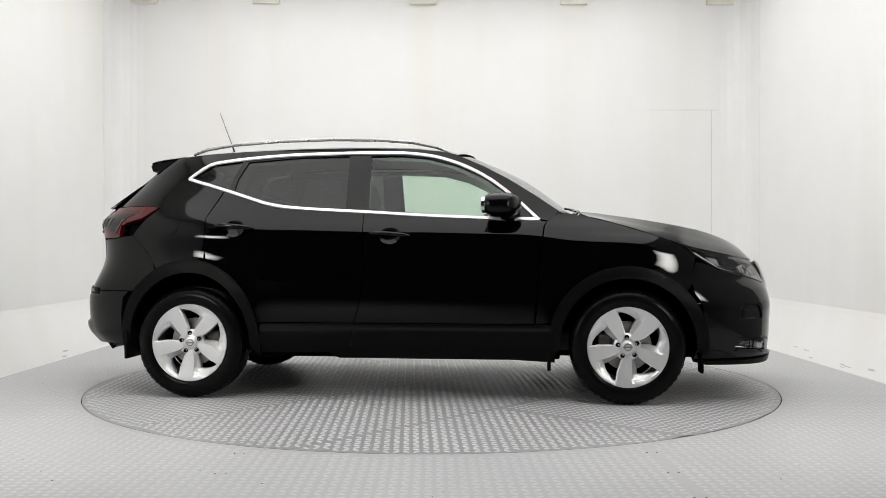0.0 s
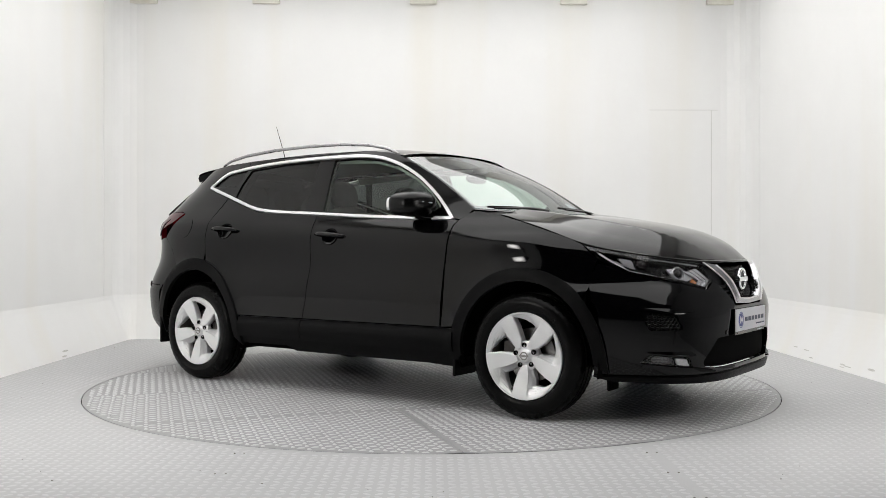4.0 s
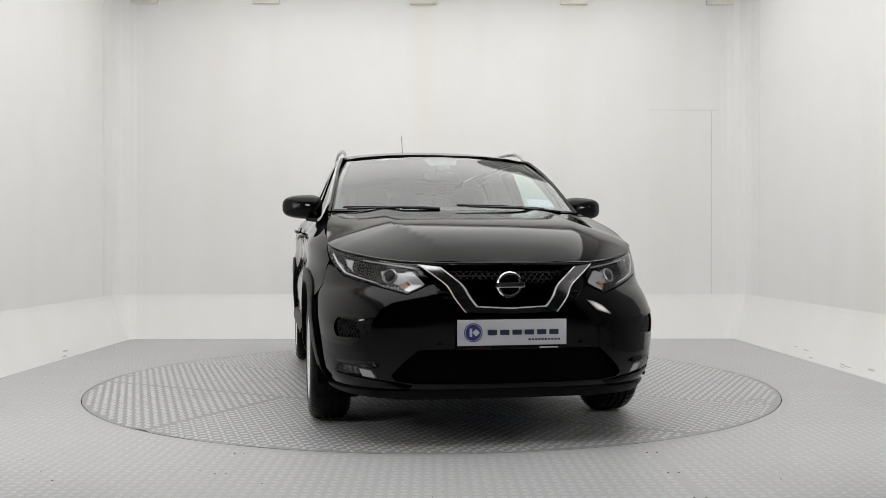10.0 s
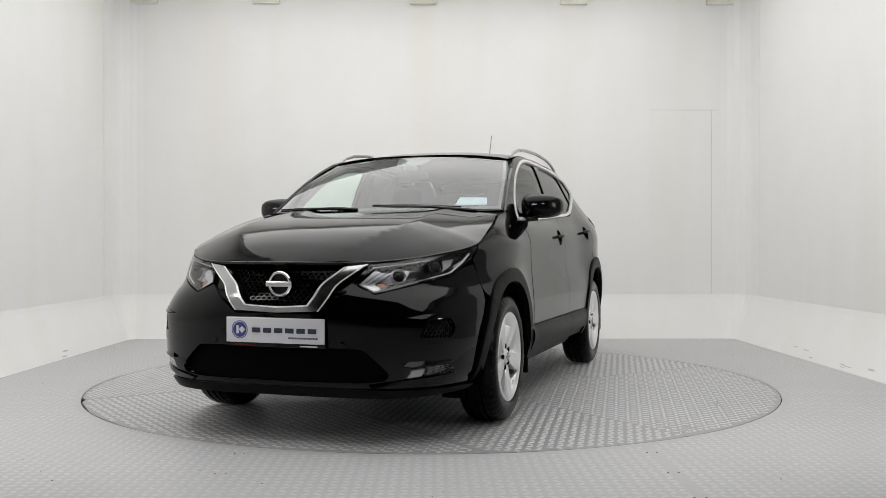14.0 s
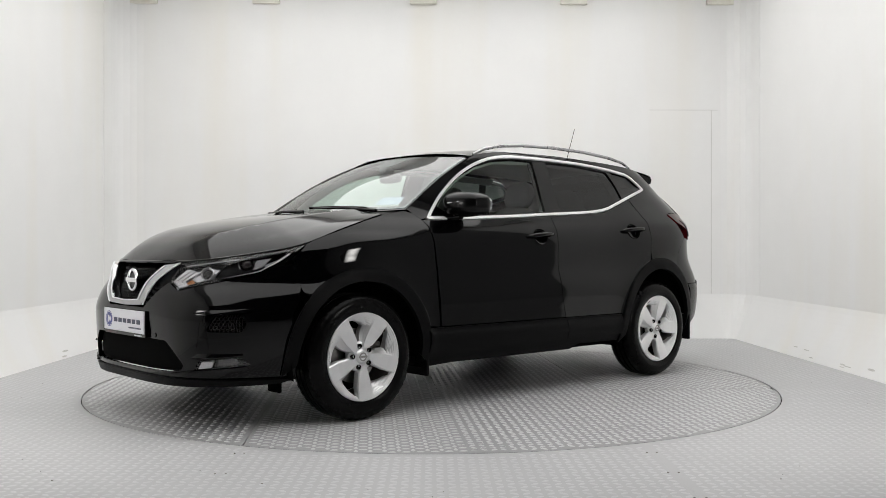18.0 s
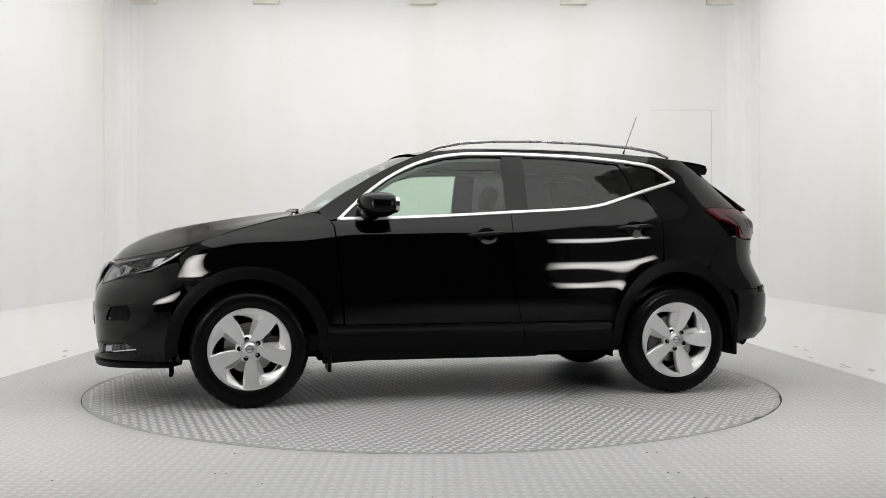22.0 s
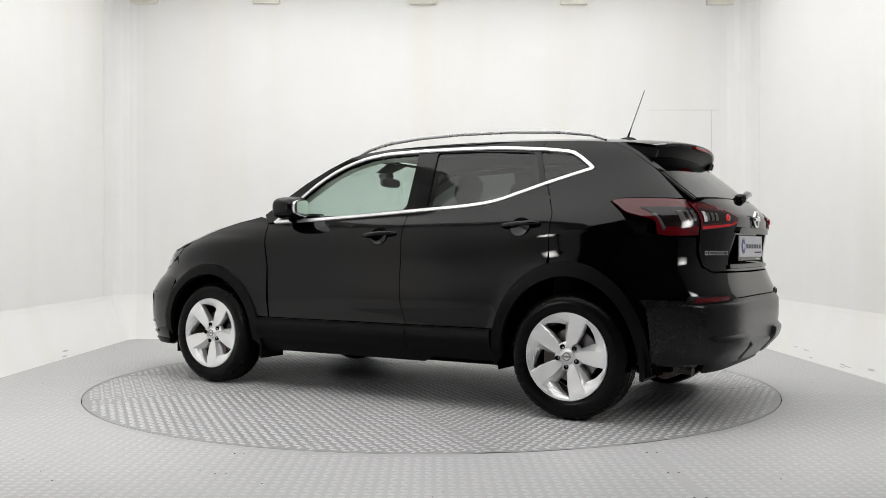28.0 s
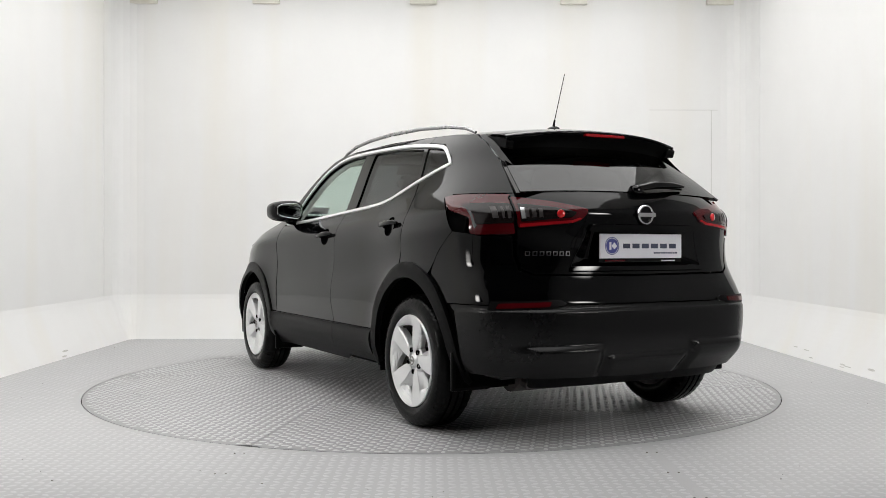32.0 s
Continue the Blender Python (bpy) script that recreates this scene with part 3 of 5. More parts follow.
    tagged(ob, label, kind="stuff")
    return ob


def foot_lean(h):
    """How far the walls' coved foot has leaned out at a share of its height."""
    return 1 - (1 - h) ** 1.2


def wall_run(name, plan, label, material=None):
    """A wall along points of the floor's edge, each with its outward way: a sloped foot, then upright, with a closed back."""
    prof = [(KICK_D * foot_lean(k / 10), (KICK_Z + .06) * k / 10) for k in range(11)] + [(KICK_D, CEIL_Z), (KICK_D + .12, CEIL_Z), (KICK_D + .12, .0)]
    bm = bmesh.new()
    rows = [[bm.verts.new((x + nx * d, y + ny * d, z)) for d, z in prof] for x, y, nx, ny in plan]
    n = len(prof)
    for r0, r1 in zip(rows, rows[1:]):
        for i in range(n):
            bm.faces.new((r0[i], r1[i], r1[(i + 1) % n], r0[(i + 1) % n]))
    bm.faces.new(rows[0])
    bm.faces.new(rows[-1][::-1])
    bmesh.ops.recalc_face_normals(bm, faces=bm.faces[:])
    return tagged(part(name, bm, material or WALL), label, kind="structure")


def build_studio():
    floor = slab("floor", (-HALL_X - .1, FRONT_Y - .1, -.30), (HALL_X + .1, WALL_Y + .3, -.012), GAP,
                 "grey painted steel tread plate floor with seams")
    g = 0.0025
    R = RING + 0.004
    aL, aR = math.degrees(math.acos(SEAM_L / R)), math.degrees(math.acos(SEAM_R / R))
    left = [(SEAM_L - g, FRONT_Y)] + arc(-aL, -180 - (180 - aL), R) + \
           [(SEAM_L - g, WALL_Y), (-WALL_X, WALL_Y), (-WALL_X, WEST_END), (-HALL_X, WEST_END), (-HALL_X, FRONT_Y)]
    polygon_slab("floor_plate", left, -.012, 0, DECK, floor)
    right = [(SEAM_R + g, WALL_Y)] + arc(aR, -aR, R) + [(SEAM_R + g, FRONT_Y), (HALL_X, FRONT_Y), (HALL_X, EAST_END), (WALL_X, EAST_END), (WALL_X, WALL_Y)]
    polygon_slab("floor_plate", right, -.012, 0, DECK, floor)
    front = [(SEAM_R - g, FRONT_Y)] + arc(-aR, -aL, R) + [(SEAM_L + g, FRONT_Y)]
    polygon_slab("floor_plate", front, -.012, 0, DECK, floor)
    back = [(SEAM_L + g, WALL_Y)] + arc(aL, aR, R) + [(SEAM_R - g, WALL_Y)]
    polygon_slab("floor_plate", back, -.012, 0, DECK, floor)

    def outside(x, y):
        return (np.hypot(x, y) > RING + .05) & (np.abs(x - SEAM_L) > .012) & (np.abs(x - SEAM_R) > .012)
    lugs("floor_tread", floor, outside, -WALL_X + .04, WALL_X - .04, -4.2, WALL_Y - .05, pitch=.046, label="raised tread bars of the floor plate", material=LUGFLOOR, high=0.0016)

    # screw heads along the joints, specks of dirt
    rng = random.Random(11)
    bm = bmesh.new()
    spots = [(x + sx, y, .0045, 1.0) for x in (SEAM_L, SEAM_R) for sx in (-.022, .022) for y in (-2.25, -2.62, -3.0, -3.4)]
    spots += [(rng.uniform(-2.6, 2.6), -rng.uniform(2.35, 3.3), rng.uniform(.0015, .004), rng.uniform(.3, 1)) for k in range(30)]
    spots += [(rng.choice((-1, 1)) * rng.uniform(2.35, 2.95), rng.uniform(-1, 2.6), rng.uniform(.0015, .004), rng.uniform(.3, 1)) for k in range(16)]
    for x, y, r, q in spots:
        vs = [bm.verts.new((x + r * math.cos(a), y + q * r * math.sin(a), .0025)) for a in [i * math.tau / 7 for i in range(7)]]
        lo = [bm.verts.new((v.co.x, v.co.y, .0)) for v in vs]
        bm.faces.new(vs)
        for i in range(7):
            bm.faces.new((lo[i], lo[(i + 1) % 7], vs[(i + 1) % 7], vs[i]))
    tagged(part("floor_speck", bm, SPECK, floor), "dark screw heads and specks of dirt", kind="stuff")

    t = 0.12
    WX, WY = WALL_X + KICK_D, WALL_Y + KICK_D
    r = 0.08
    bend = [((WALL_X - r) + r * math.sin(radians(a)), (WALL_Y - r) + r * math.cos(radians(a)), math.sin(radians(a)), math.cos(radians(a))) for a in range(0, 91, 15)]
    wall_run("wall_north", [(-WALL_X + r, WALL_Y, 0, 1), (WALL_X - r, WALL_Y, 0, 1)], "white painted back wall with a sloped foot")
    wall_run("wall_east", [(WALL_X, WALL_Y - r, 1, 0), (WALL_X, EAST_END, 1, 0)], "white painted side wall with a sloped, scuffed foot")
    # unseen wall, added in grey so the car's flank mirrors a dull tone
    wall_run("wall_east_front", [(WALL_X, EAST_END - .01, 1, 0), (WALL_X, WEST_END, 1, 0)], "unseen grey wall added beside the camera for the car to reflect", GREYWALL)
    wall_run("wall_west", [(-WALL_X, WEST_END, -1, 0), (-WALL_X, WALL_Y - r, -1, 0)], "white painted side wall with a sloped, scuffed foot")
    wall_run("wall_corner_east", bend, "rounded white corner between two walls")
    wall_run("wall_corner_west", [(-x, y, -nx, ny) for x, y, nx, ny in bend][::-1], "rounded white corner between two walls")
    slab("ceiling", (-WX - t, -4.4, CEIL_Z), (WX + t, WY + t, CEIL_Z + .1), WALL, "white ceiling round the added glowing sheet")
    # unseen glowing sheet, added below the ceiling to light the place
    slab("ceiling_glow", (-2.72, -4.35, CEIL_Z - .02), (2.72, WY - .62, CEIL_Z - .004), CEIL, "softly glowing white sheet added unseen above the turntable")
    # the dark hall in front of the studio
    slab("wall_hall_south", (-HALL_X, FRONT_Y - t, 0.0), (HALL_X, FRONT_Y, 5.0), DARKWALL, "dark wall of the hall")
    slab("wall_hall_west", (-HALL_X - t, FRONT_Y - t, 0.0), (-HALL_X, WY + 2 * t, 5.0), DARKWALL, "dark wall of the hall")
    slab("wall_hall_east", (HALL_X, FRONT_Y - t, 0.0), (HALL_X + t, WY + 2 * t, 5.0), DARKWALL, "dark wall of the hall")
    slab("wall_hall_north", (-HALL_X, WY + 2 * t, 0.0), (HALL_X, WY + 3 * t, 5.0), DARKWALL, "dark wall of the hall")
    slab("ceiling_hall", (-HALL_X - t, FRONT_Y - t, 5.0), (HALL_X + t, WY + 3 * t, 5.1), DARKWALL, "dark ceiling of the hall")
    # flat boards over the wall joints beside the corners
    for sx in (-1, 1):
        slab("trim", (sx * WX - .004, WALL_Y - .26, KICK_Z + .07), (sx * WX + .004, WALL_Y - .01, CEIL_Z - .002), WALL, "white joint board beside the wall corner")
    # beige blocks put in for soft shades high on the back wall, scuffs at the wall's foot
    for x in (-2.98, -1.72, -.10, 1.46, 2.98):
        bm = bmesh.new()
        box(bm, (x - .14, WY - .05, 3.448), (x + .14, WY, 3.60), .01)
        tagged(part("wall_bracket", bm, TOPSHADE), "beige block in place of a soft shade high on the back wall", "bracket", "brackets along the back wall")
    rng = random.Random(4)
    for k in range(14):
        sx = -1 if k % 3 == 0 else 1
        y, z, ln, hh = rng.uniform(-.6, 1.6), rng.uniform(.012, .09), rng.uniform(.015, .07), rng.uniform(.003, .009)
        bm = bmesh.new()
        vs = [bm.verts.new((sx * (WALL_X - .003 + KICK_D * foot_lean((z + hh * math.sin(a)) / (KICK_Z + .06))), y + ln * math.cos(a), z + hh * math.sin(a))) for a in [i * math.tau / 9 for i in range(9)]]
        bm.faces.new(vs if sx < 0 else vs[::-1])
        wall = [o for o in scene.objects if o.name == ("wall_west" if sx < 0 else "wall_east")][0]
        part("scuff", bm, SCUFF, wall, "grey scuff mark")
    # flush door in the back wall
    x0, x1, z0, z1 = 2.25, 2.895, KICK_Z + .062, 2.358
    door = slab("door_1", (x0, WY - .003, z0), (x1, WY - .001, z1), WALL, "white flush door closed in the back wall")
    for lo, hi in (((x1, WY - .003, z0), (x1 + .005, WY - .0005, z1)), ((x0, WY - .003, z1), (x1 + .07, WY - .0005, z1 + .005))):
        bm = bmesh.new()
        box(bm, lo, hi)
        part("door_gap", bm, DOORGAP, door, "thin grey gap round the door")


def softbox(m):
    """An upright studio light: a deep black box with a white cloth front, on a stand."""
    ob = new("softbox")
    ob.matrix_basis = m
    tagged(ob, "tall black studio softbox with glowing white front on a stand", "studio light", "softboxes beside the camera")
    w, h, z = BOX_W / 2, BOX_H / 2, BOX_Z
    bm = bmesh.new()
    a = [bm.verts.new((x, 0, z + y)) for x, y in ((-w, -h), (w, -h), (w, h), (-w, h))]
    b = [bm.verts.new((x * .3, .45, z + y * .3)) for x, y in ((-w, -h), (w, -h), (w, h), (-w, h))]
    for i in range(4):
        bm.faces.new((a[i], a[(i + 1) % 4], b[(i + 1) % 4], b[i]))
    bm.faces.new(b)
    bmesh.ops.recalc_face_normals(bm, faces=bm.faces[:])
    part("hood", bm, LAMPRIM, ob)
    bm = bmesh.new()
    box(bm, (-w + .01, .02, z - h + .01), (w - .01, .03, z + h - .01))
    part("diffuser", bm, LIGHT, ob, "glowing white cloth")
    bm = bmesh.new()
    tube(bm, [(0, .45, .25), (0, .45, z)], .016)
    part("pole", bm, LAMPRIM, ob)
    for k in range(3):
        a = radians(90 + 120 * k)
        bm = bmesh.new()
        tube(bm, [(0, .45, .55), (.45 * math.cos(a), .45 + .45 * math.sin(a), .012)], .011)
        part("leg", bm, LAMPRIM, ob)
    return ob


def build_lights():
    first = None
    for sx in (-1, 1):
        m = pose(sx * 2.33 + .06, -2.95, 0, 0, 0, 180 + sx * 14)
        if first is None:
            first = softbox(m)
        else:
            copy_thing(first, m)


def build_turntable():
    tt = new("turntable")
    tagged(tt, "round grey steel tread plate turntable in the floor", "turntable")
    # sheets laid side by side, the outer ones with a joint across them
    turn, wide = 53.0, 1.03
    ct, st = math.cos(radians(turn)), math.sin(radians(turn))
    R, g = RING - .003, .0012
    plates = ((-R, -wide, -R, -.52, 45), (-R, -wide, -.52, R, 0), (-wide, 0, -R, R, 45), (0, wide, -R, R, 0), (wide, R, -R, .52, 45), (wide, R, .52, R, 0))
    for v0, v1, u0, u1, lean in plates:
        vs = np.linspace(v0 + g, v1 - g, 30)
        reach = np.sqrt(np.maximum(R * R - vs * vs, 0))
        spans = [(max(u0 + g, -u), min(u1 - g, u), v) for u, v in zip(reach, vs)]
        spans = [q for q in spans if q[1] - q[0] > 1e-4]
        line = [(q[0], q[2]) for q in spans[::-1]] + [(q[1], q[2]) for q in spans]
        polygon_slab("deck_plate", [(u * ct - v * st, u * st + v * ct) for u, v in line], -.012, 0, TABLEDECK, tt)

        def sheet(x, y, v0=v0, v1=v1, u0=u0, u1=u1):
            u, v = x * ct + y * st, y * ct - x * st
            return (np.hypot(x, y) < RING - .03) & (v > v0 + .014) & (v < v1 - .014) & (u > u0 + .014) & (u < u1 - .014)
        lugs("deck_tread", tt, sheet, -3.3, 3.3, -3.3, 3.3, pitch=.046, turn=turn + lean, label="raised tread bars of the turntable deck")
    return tt


build_studio()
build_lights()
turntable = build_turntable()


# ------------------------------------------------------------------ the car's smaller parts
def frame_at(p, n, up=(0, 0, 1)):
    """A pose at p whose y axis points along n."""
    n = Vector(n).normalized()
    x = n.cross(Vector(up)).normalized()
    z = x.cross(n)
    return Matrix(((x.x, n.x, z.x, p[0]), (x.y, n.y, z.y, p[1]), (x.z, n.z, z.z, p[2]), (0, 0, 0, 1)))


def on_surface(surf, u, v, lift=0.0):
    u, v = np.array([u], float), np.array([v], float)
    h = 1e-3
    p = surf(u, v)[0]
    n = np.cross(surf(u + h, v)[0] - surf(u - h, v)[0], surf(u, v + h)[0] - surf(u, v - h)[0])
    n /= np.linalg.norm(n)
    if np.dot(n, p - np.array([0, 0, .75])) < 0:
        n = -n
    return Vector(p + n * lift), Vector(n)


def blob(bm, c, r, power=2.0, seg=20, m=None):
    """A rounded box or egg: radii r, power above 2 makes it boxier."""
    res = bmesh.ops.create_uvsphere(bm, u_segments=seg, v_segments=seg // 2 + 2, radius=1)
    k = 2 / power
    for v in res["verts"]:
        v.co = Vector([math.copysign(abs(a) ** k, a) for a in v.co])
        v.co = Vector((c[0] + v.co.x * r[0], c[1] + v.co.y * r[1], c[2] + v.co.z * r[2]))
    if m is not None:
        bmesh.ops.transform(bm, matrix=m, verts=res["verts"])
    return res["verts"]


def flip_y(bm):
    for v in bm.verts:
        v.co.y = -v.co.y
    bmesh.ops.reverse_faces(bm, faces=bm.faces[:])


def emblem(parent, c, tilt, r, rear=False):
    """The round badge: a ring with a bar across."""
    m = pose(*c) @ pose(0, 0, 0, 0, tilt, -90 if rear else 90)
    bm = bmesh.new()
    lathe(bm, [(r * .74, 0), (r * .74, -.007), (r * .80, -.012), (r * .93, -.012), (r, -.007), (r, 0)], 40, m)
    bmesh.ops.recalc_face_normals(bm, faces=bm.faces[:])
    ring = part("badge", bm, CHROME, parent, "round chrome badge ring", smooth=True)
    bm = bmesh.new()
    box(bm, (-r * 1.12, -.016, -r * .20), (r * 1.12, -.006, r * .20), .003, m)
    part("badge_bar", bm, CHROME, ring)
    bm = bmesh.new()
    vs = lathe(bm, [(0.001, -.002), (r * .76, -.002)], 32, m)
    part("badge_back", bm, PIANO, ring)


def plate(parent, c, rz, ry=0):
    """The dealer's show plate, white with a blue disc and dark blocks, on its black holder."""
    m = pose(*c) @ pose(0, 0, 0, 0, 0, rz) @ pose(0, 0, 0, ry, 0, 0)
    bm = bmesh.new()
    box(bm, (-.262, .004, -.078), (.262, .014, .062), .004, m)
    holder = part("plate_holder", bm, PIANO, parent, "black plate holder")
    bm = bmesh.new()
    box(bm, (-.258, -.004, -.058), (.258, .004, .060), .003, m)
    pl = part("show_plate", bm, WHITE, parent, "white show plate with a blue disc and dark blocks")
    bm = bmesh.new()
    lathe(bm, [(.001, -.0052), (.034, -.0052), (.036, -.0045)], 36, m @ pose(-.185, 0, .002))
    part("disc", bm, BLUE, pl, "blue disc")
    bm = bmesh.new()
    lathe(bm, [(.039, -.0045), (.039, -.0052), (.043, -.0052), (.043, -.0045)], 36, m @ pose(-.185, 0, .002))
    part("disc_ring", bm, BLUE, pl)
    bm = bmesh.new()
    box(bm, (-.202, -.0062, -.017), (-.190, -.005, .021), 0, m)
    box(bm, (-.012, -.0062, -.012), (.012, -.005, .012), 0, m @ pose(-.172, 0, .002, 0, 45, 0))
    part("disc_mark", bm, WHITE, pl)
    for k in range(6):
        bm = bmesh.new()
        x = -.118 + k * .0585
        box(bm, (x, -.0055, -.010), (x + .044, -.0045, .013), 0, m)
        part("block", bm, INKDARK, pl)
    bm = bmesh.new()
    for k in range(10):
        box(bm, (.075 + k * .0155, -.0055, -.036), (.086 + k * .0155, -.0045, -.028), 0, m)
    part("small_blocks", bm, INKDARK, pl)
    bm = bmesh.new()
    box(bm, (-.22, .0025, -.073), (-.10, .0036, -.065), 0, m)
    part("red_strip", bm, RED, holder)
    bm = bmesh.new()
    box(bm, (.13, .0025, -.073), (.22, .0036, -.067), 0, m)
    part("white_strip", bm, WHITE, holder)


def nose_arm(q, z):
    """The nose standing more upright towards the bonnet, for the bright V."""
    p = nose(q, z)
    p[:, 0] += (z - .64) * 0.09
    return p


def add_front(car, intake, fog, vent, mir):
    # upper grille: dark backing, honeycomb bars, bright V
    back = [on_nose(.45, .60), on_nose(.45, .845), (0, .845), on_nose(-.45, .845), on_nose(-.45, .60), (0, .59)]
    grille = panel("grille", back, nose, DARK, car, "black honeycomb grille", lift=-.055, depth=.004, step=.06)
    bm = bmesh.new()
    for row in range(11):
        z = .652 + row * .018
        half = .14 + (z - .65) * .80
        n = int(half / .030)
        for k in range(-n, n + 1):
            y = k * .030 + (row % 2) * .015
            if abs(y) > half:
                continue
            q = on_nose(y if y else 1e-4, z)
            p, nn = on_surface(nose, q[0], q[1], -.034)
            fm = frame_at(p, nn)
            ring = [(.0145 * math.cos(a), .0085 * math.sin(a)) for a in (0, .9, 2.24, math.pi, 4.04, 5.38)]
            for i in range(6):
                a, b = Vector((ring[i][0], 0, ring[i][1])), Vector((ring[(i + 1) % 6][0], 0, ring[(i + 1) % 6][1]))
                q4 = [fm @ a, fm @ b, fm @ (b * .80 + Vector((0, -.014, 0))), fm @ (a * .80 + Vector((0, -.014, 0)))]
                bm.faces.new([bm.verts.new(v) for v in q4])
                q4 = [fm @ a, fm @ b, fm @ (b * 1.12), fm @ (a * 1.12)]
                bm.faces.new([bm.verts.new(v) for v in q4])
    ob = part("honeycomb", bm, PIANO, grille)
    tagged(ob, "glossy black honeycomb mesh", kind="stuff")
    for mi in (False, True):
        arm = [on_nose(.420, .840), on_nose(.318, .828), on_nose(.158, .650), on_nose(.218, .624)]
        panel("grille_arm", arm, nose_arm, ARMCHROME, car, "chrome arm of the V-shaped grille", lift=.006, depth=.04, step=.03, rnd=.006, mirror=mi)
        # pale strips put the glint of the arm's bevelled edges into colour
        edge = [on_nose(.328, .827), on_nose(.318, .826), on_nose(.158, .650), on_nose(.166, .647)]
        panel("arm_edge", edge, nose_arm, BRIGHT, car, "thin pale strip for the glint on the grille arm's edge", lift=.0105, depth=.006, step=.03, mirror=mi)
        rim = [on_nose(.420, .840), on_nose(.411, .839), on_nose(.213, .6245), on_nose(.219, .624)]
        panel("arm_edge", rim, nose_arm, BRIGHT, car, "thin pale strip for the glint on the grille arm's edge", lift=.0095, depth=.006, step=.03, mirror=mi)
        # dark outer blade and the thin slats beside it
        panel("grille_blade", [on_nose(.44, .838), on_nose(.408, .838), on_nose(.207, .630), on_nose(.20, .612), on_nose(.345, .706), on_nose(.382, .748)], nose, PIANO, car,
              lift=-.018, depth=.03, step=.03, mirror=mi)
        for k in range(4):
            z = .640 + k * .024
            yi, yo = .215 + k * .020, .248 + k * .031
            panel("slat", [on_nose(yi, z), on_nose(yo, z + .004), on_nose(yo, z + .013), on_nose(yi, z + .009)], nose, CLAD, grille, lift=-.006, depth=.016, step=.03, mirror=mi)
    low = [on_nose(.212, .625), (0, .616), on_nose(-.212, .625), on_nose(-.158, .652), (0, .645), on_nose(.158, .652)]
    # the foot's edge glint, likewise a pale strip
    panel("foot_edge", [on_nose(.166, .647), (0, .638), on_nose(-.166, .647), on_nose(-.158, .652), (0, .645), on_nose(.158, .652)], nose, BRIGHT, car, "thin pale strip for the glint on the grille foot's edge", lift=.0105, depth=.006, step=.03)
    panel("grille_foot", low, nose, ARMCHROME, car, "chrome foot of the V-shaped grille", lift=.006, depth=.04, step=.03)
    emblem(car, (2.208, 0, .748), 0, .062)
    plate(car, (2.262, 0, .531), 90)
    # lower intake slats
    panel("intake_mesh", intake, nose, DARK, car, "black lower intake", lift=-.028, depth=.004, step=.06)
    # head lamps, fog lamps, side vents
    hl = [on_nose(.405, .840), on_nose(.52, .853), on_nose(.675, .879), on_nose(.772, .908), on_nose(x=1.642, z=.934), on_nose(x=1.73, z=.866), on_nose(x=1.80, z=.828),
          on_nose(.745, .79), on_nose(.60, .743), on_nose(.474, .708), on_nose(.386, .750)]
    for mi in (False, True):
        s = -1 if mi else 1
        lamp = panel("headlamp", hl, nose, LAMPBLACK, car, "clear headlamp with chrome projectors", lift=-.055, depth=.004, step=.05, mirror=mi)
        panel("bezel", hl, nose, PIANO, lamp, holes=[shrunk(hl, .010)], lift=-.002, depth=.05, step=.03, mirror=mi)
        panel("drl", [on_nose(x=1.70, z=.908), on_nose(x=1.76, z=.862), on_nose(.742, .808), on_nose(.60, .760), on_nose(.490, .730), on_nose(.490, .738), on_nose(.60, .768), on_nose(.738, .818),
                      on_nose(x=1.772, z=.869), on_nose(x=1.71, z=.910)], nose, LAMPBLACK, lamp, "black light guide", lift=-.014, depth=.02, step=.03, mirror=mi)
        panel("brow", [on_nose(.44, .836), on_nose(.53, .848), on_nose(.675, .871), on_nose(.76, .898), on_nose(.76, .888), on_nose(.675, .862), on_nose(.53, .840), on_nose(.45, .829)], nose, LAMPBLACK, lamp,
              lift=-.010, depth=.015, step=.03, mirror=mi)
        panel("foot_line", [on_nose(.478, .7145), on_nose(.60, .7515), on_nose(.742, .7985), on_nose(x=1.785, z=.846), on_nose(x=1.72, z=.890), on_nose(x=1.725, z=.895), on_nose(x=1.79, z=.851),
                            on_nose(.740, .8035), on_nose(.60, .756), on_nose(.482, .719)], nose, BRIGHT, lamp, "thin chrome line along the lamp's foot", lift=-.008, depth=.006, step=.03, mirror=mi)
        panel("guide_end", [on_nose(x=1.718, z=.894), on_nose(x=1.765, z=.856), on_nose(.752, .822), on_nose(.748, .834), on_nose(x=1.755, z=.872), on_nose(x=1.712, z=.902)], nose, LAMPSILVER, lamp,
              "silver end of the light guide", lift=-.011, depth=.008, step=.03, mirror=mi)
        panel("outer_reflector", [on_nose(.716, .868), on_nose(.752, .876), on_nose(.746, .838), on_nose(.722, .812), on_nose(.714, .826)], nose, LAMPSILVER, lamp, "silver reflector beside the projector",
              lift=-.030, depth=.01, step=.03, mirror=mi)
        panel("upper_line", [on_nose(.43, .831), on_nose(.53, .8445), on_nose(.66, .8665), on_nose(.66, .861), on_nose(.53, .840), on_nose(.435, .827)], nose, LAMPSILVER, lamp, lift=-.008, depth=.006, step=.03,
              mirror=mi)
        for k in range(3):
            y0, w = .396 + .022 * k, .013
            zt, zb = .812 - .004 * k, .716 + .004 * k
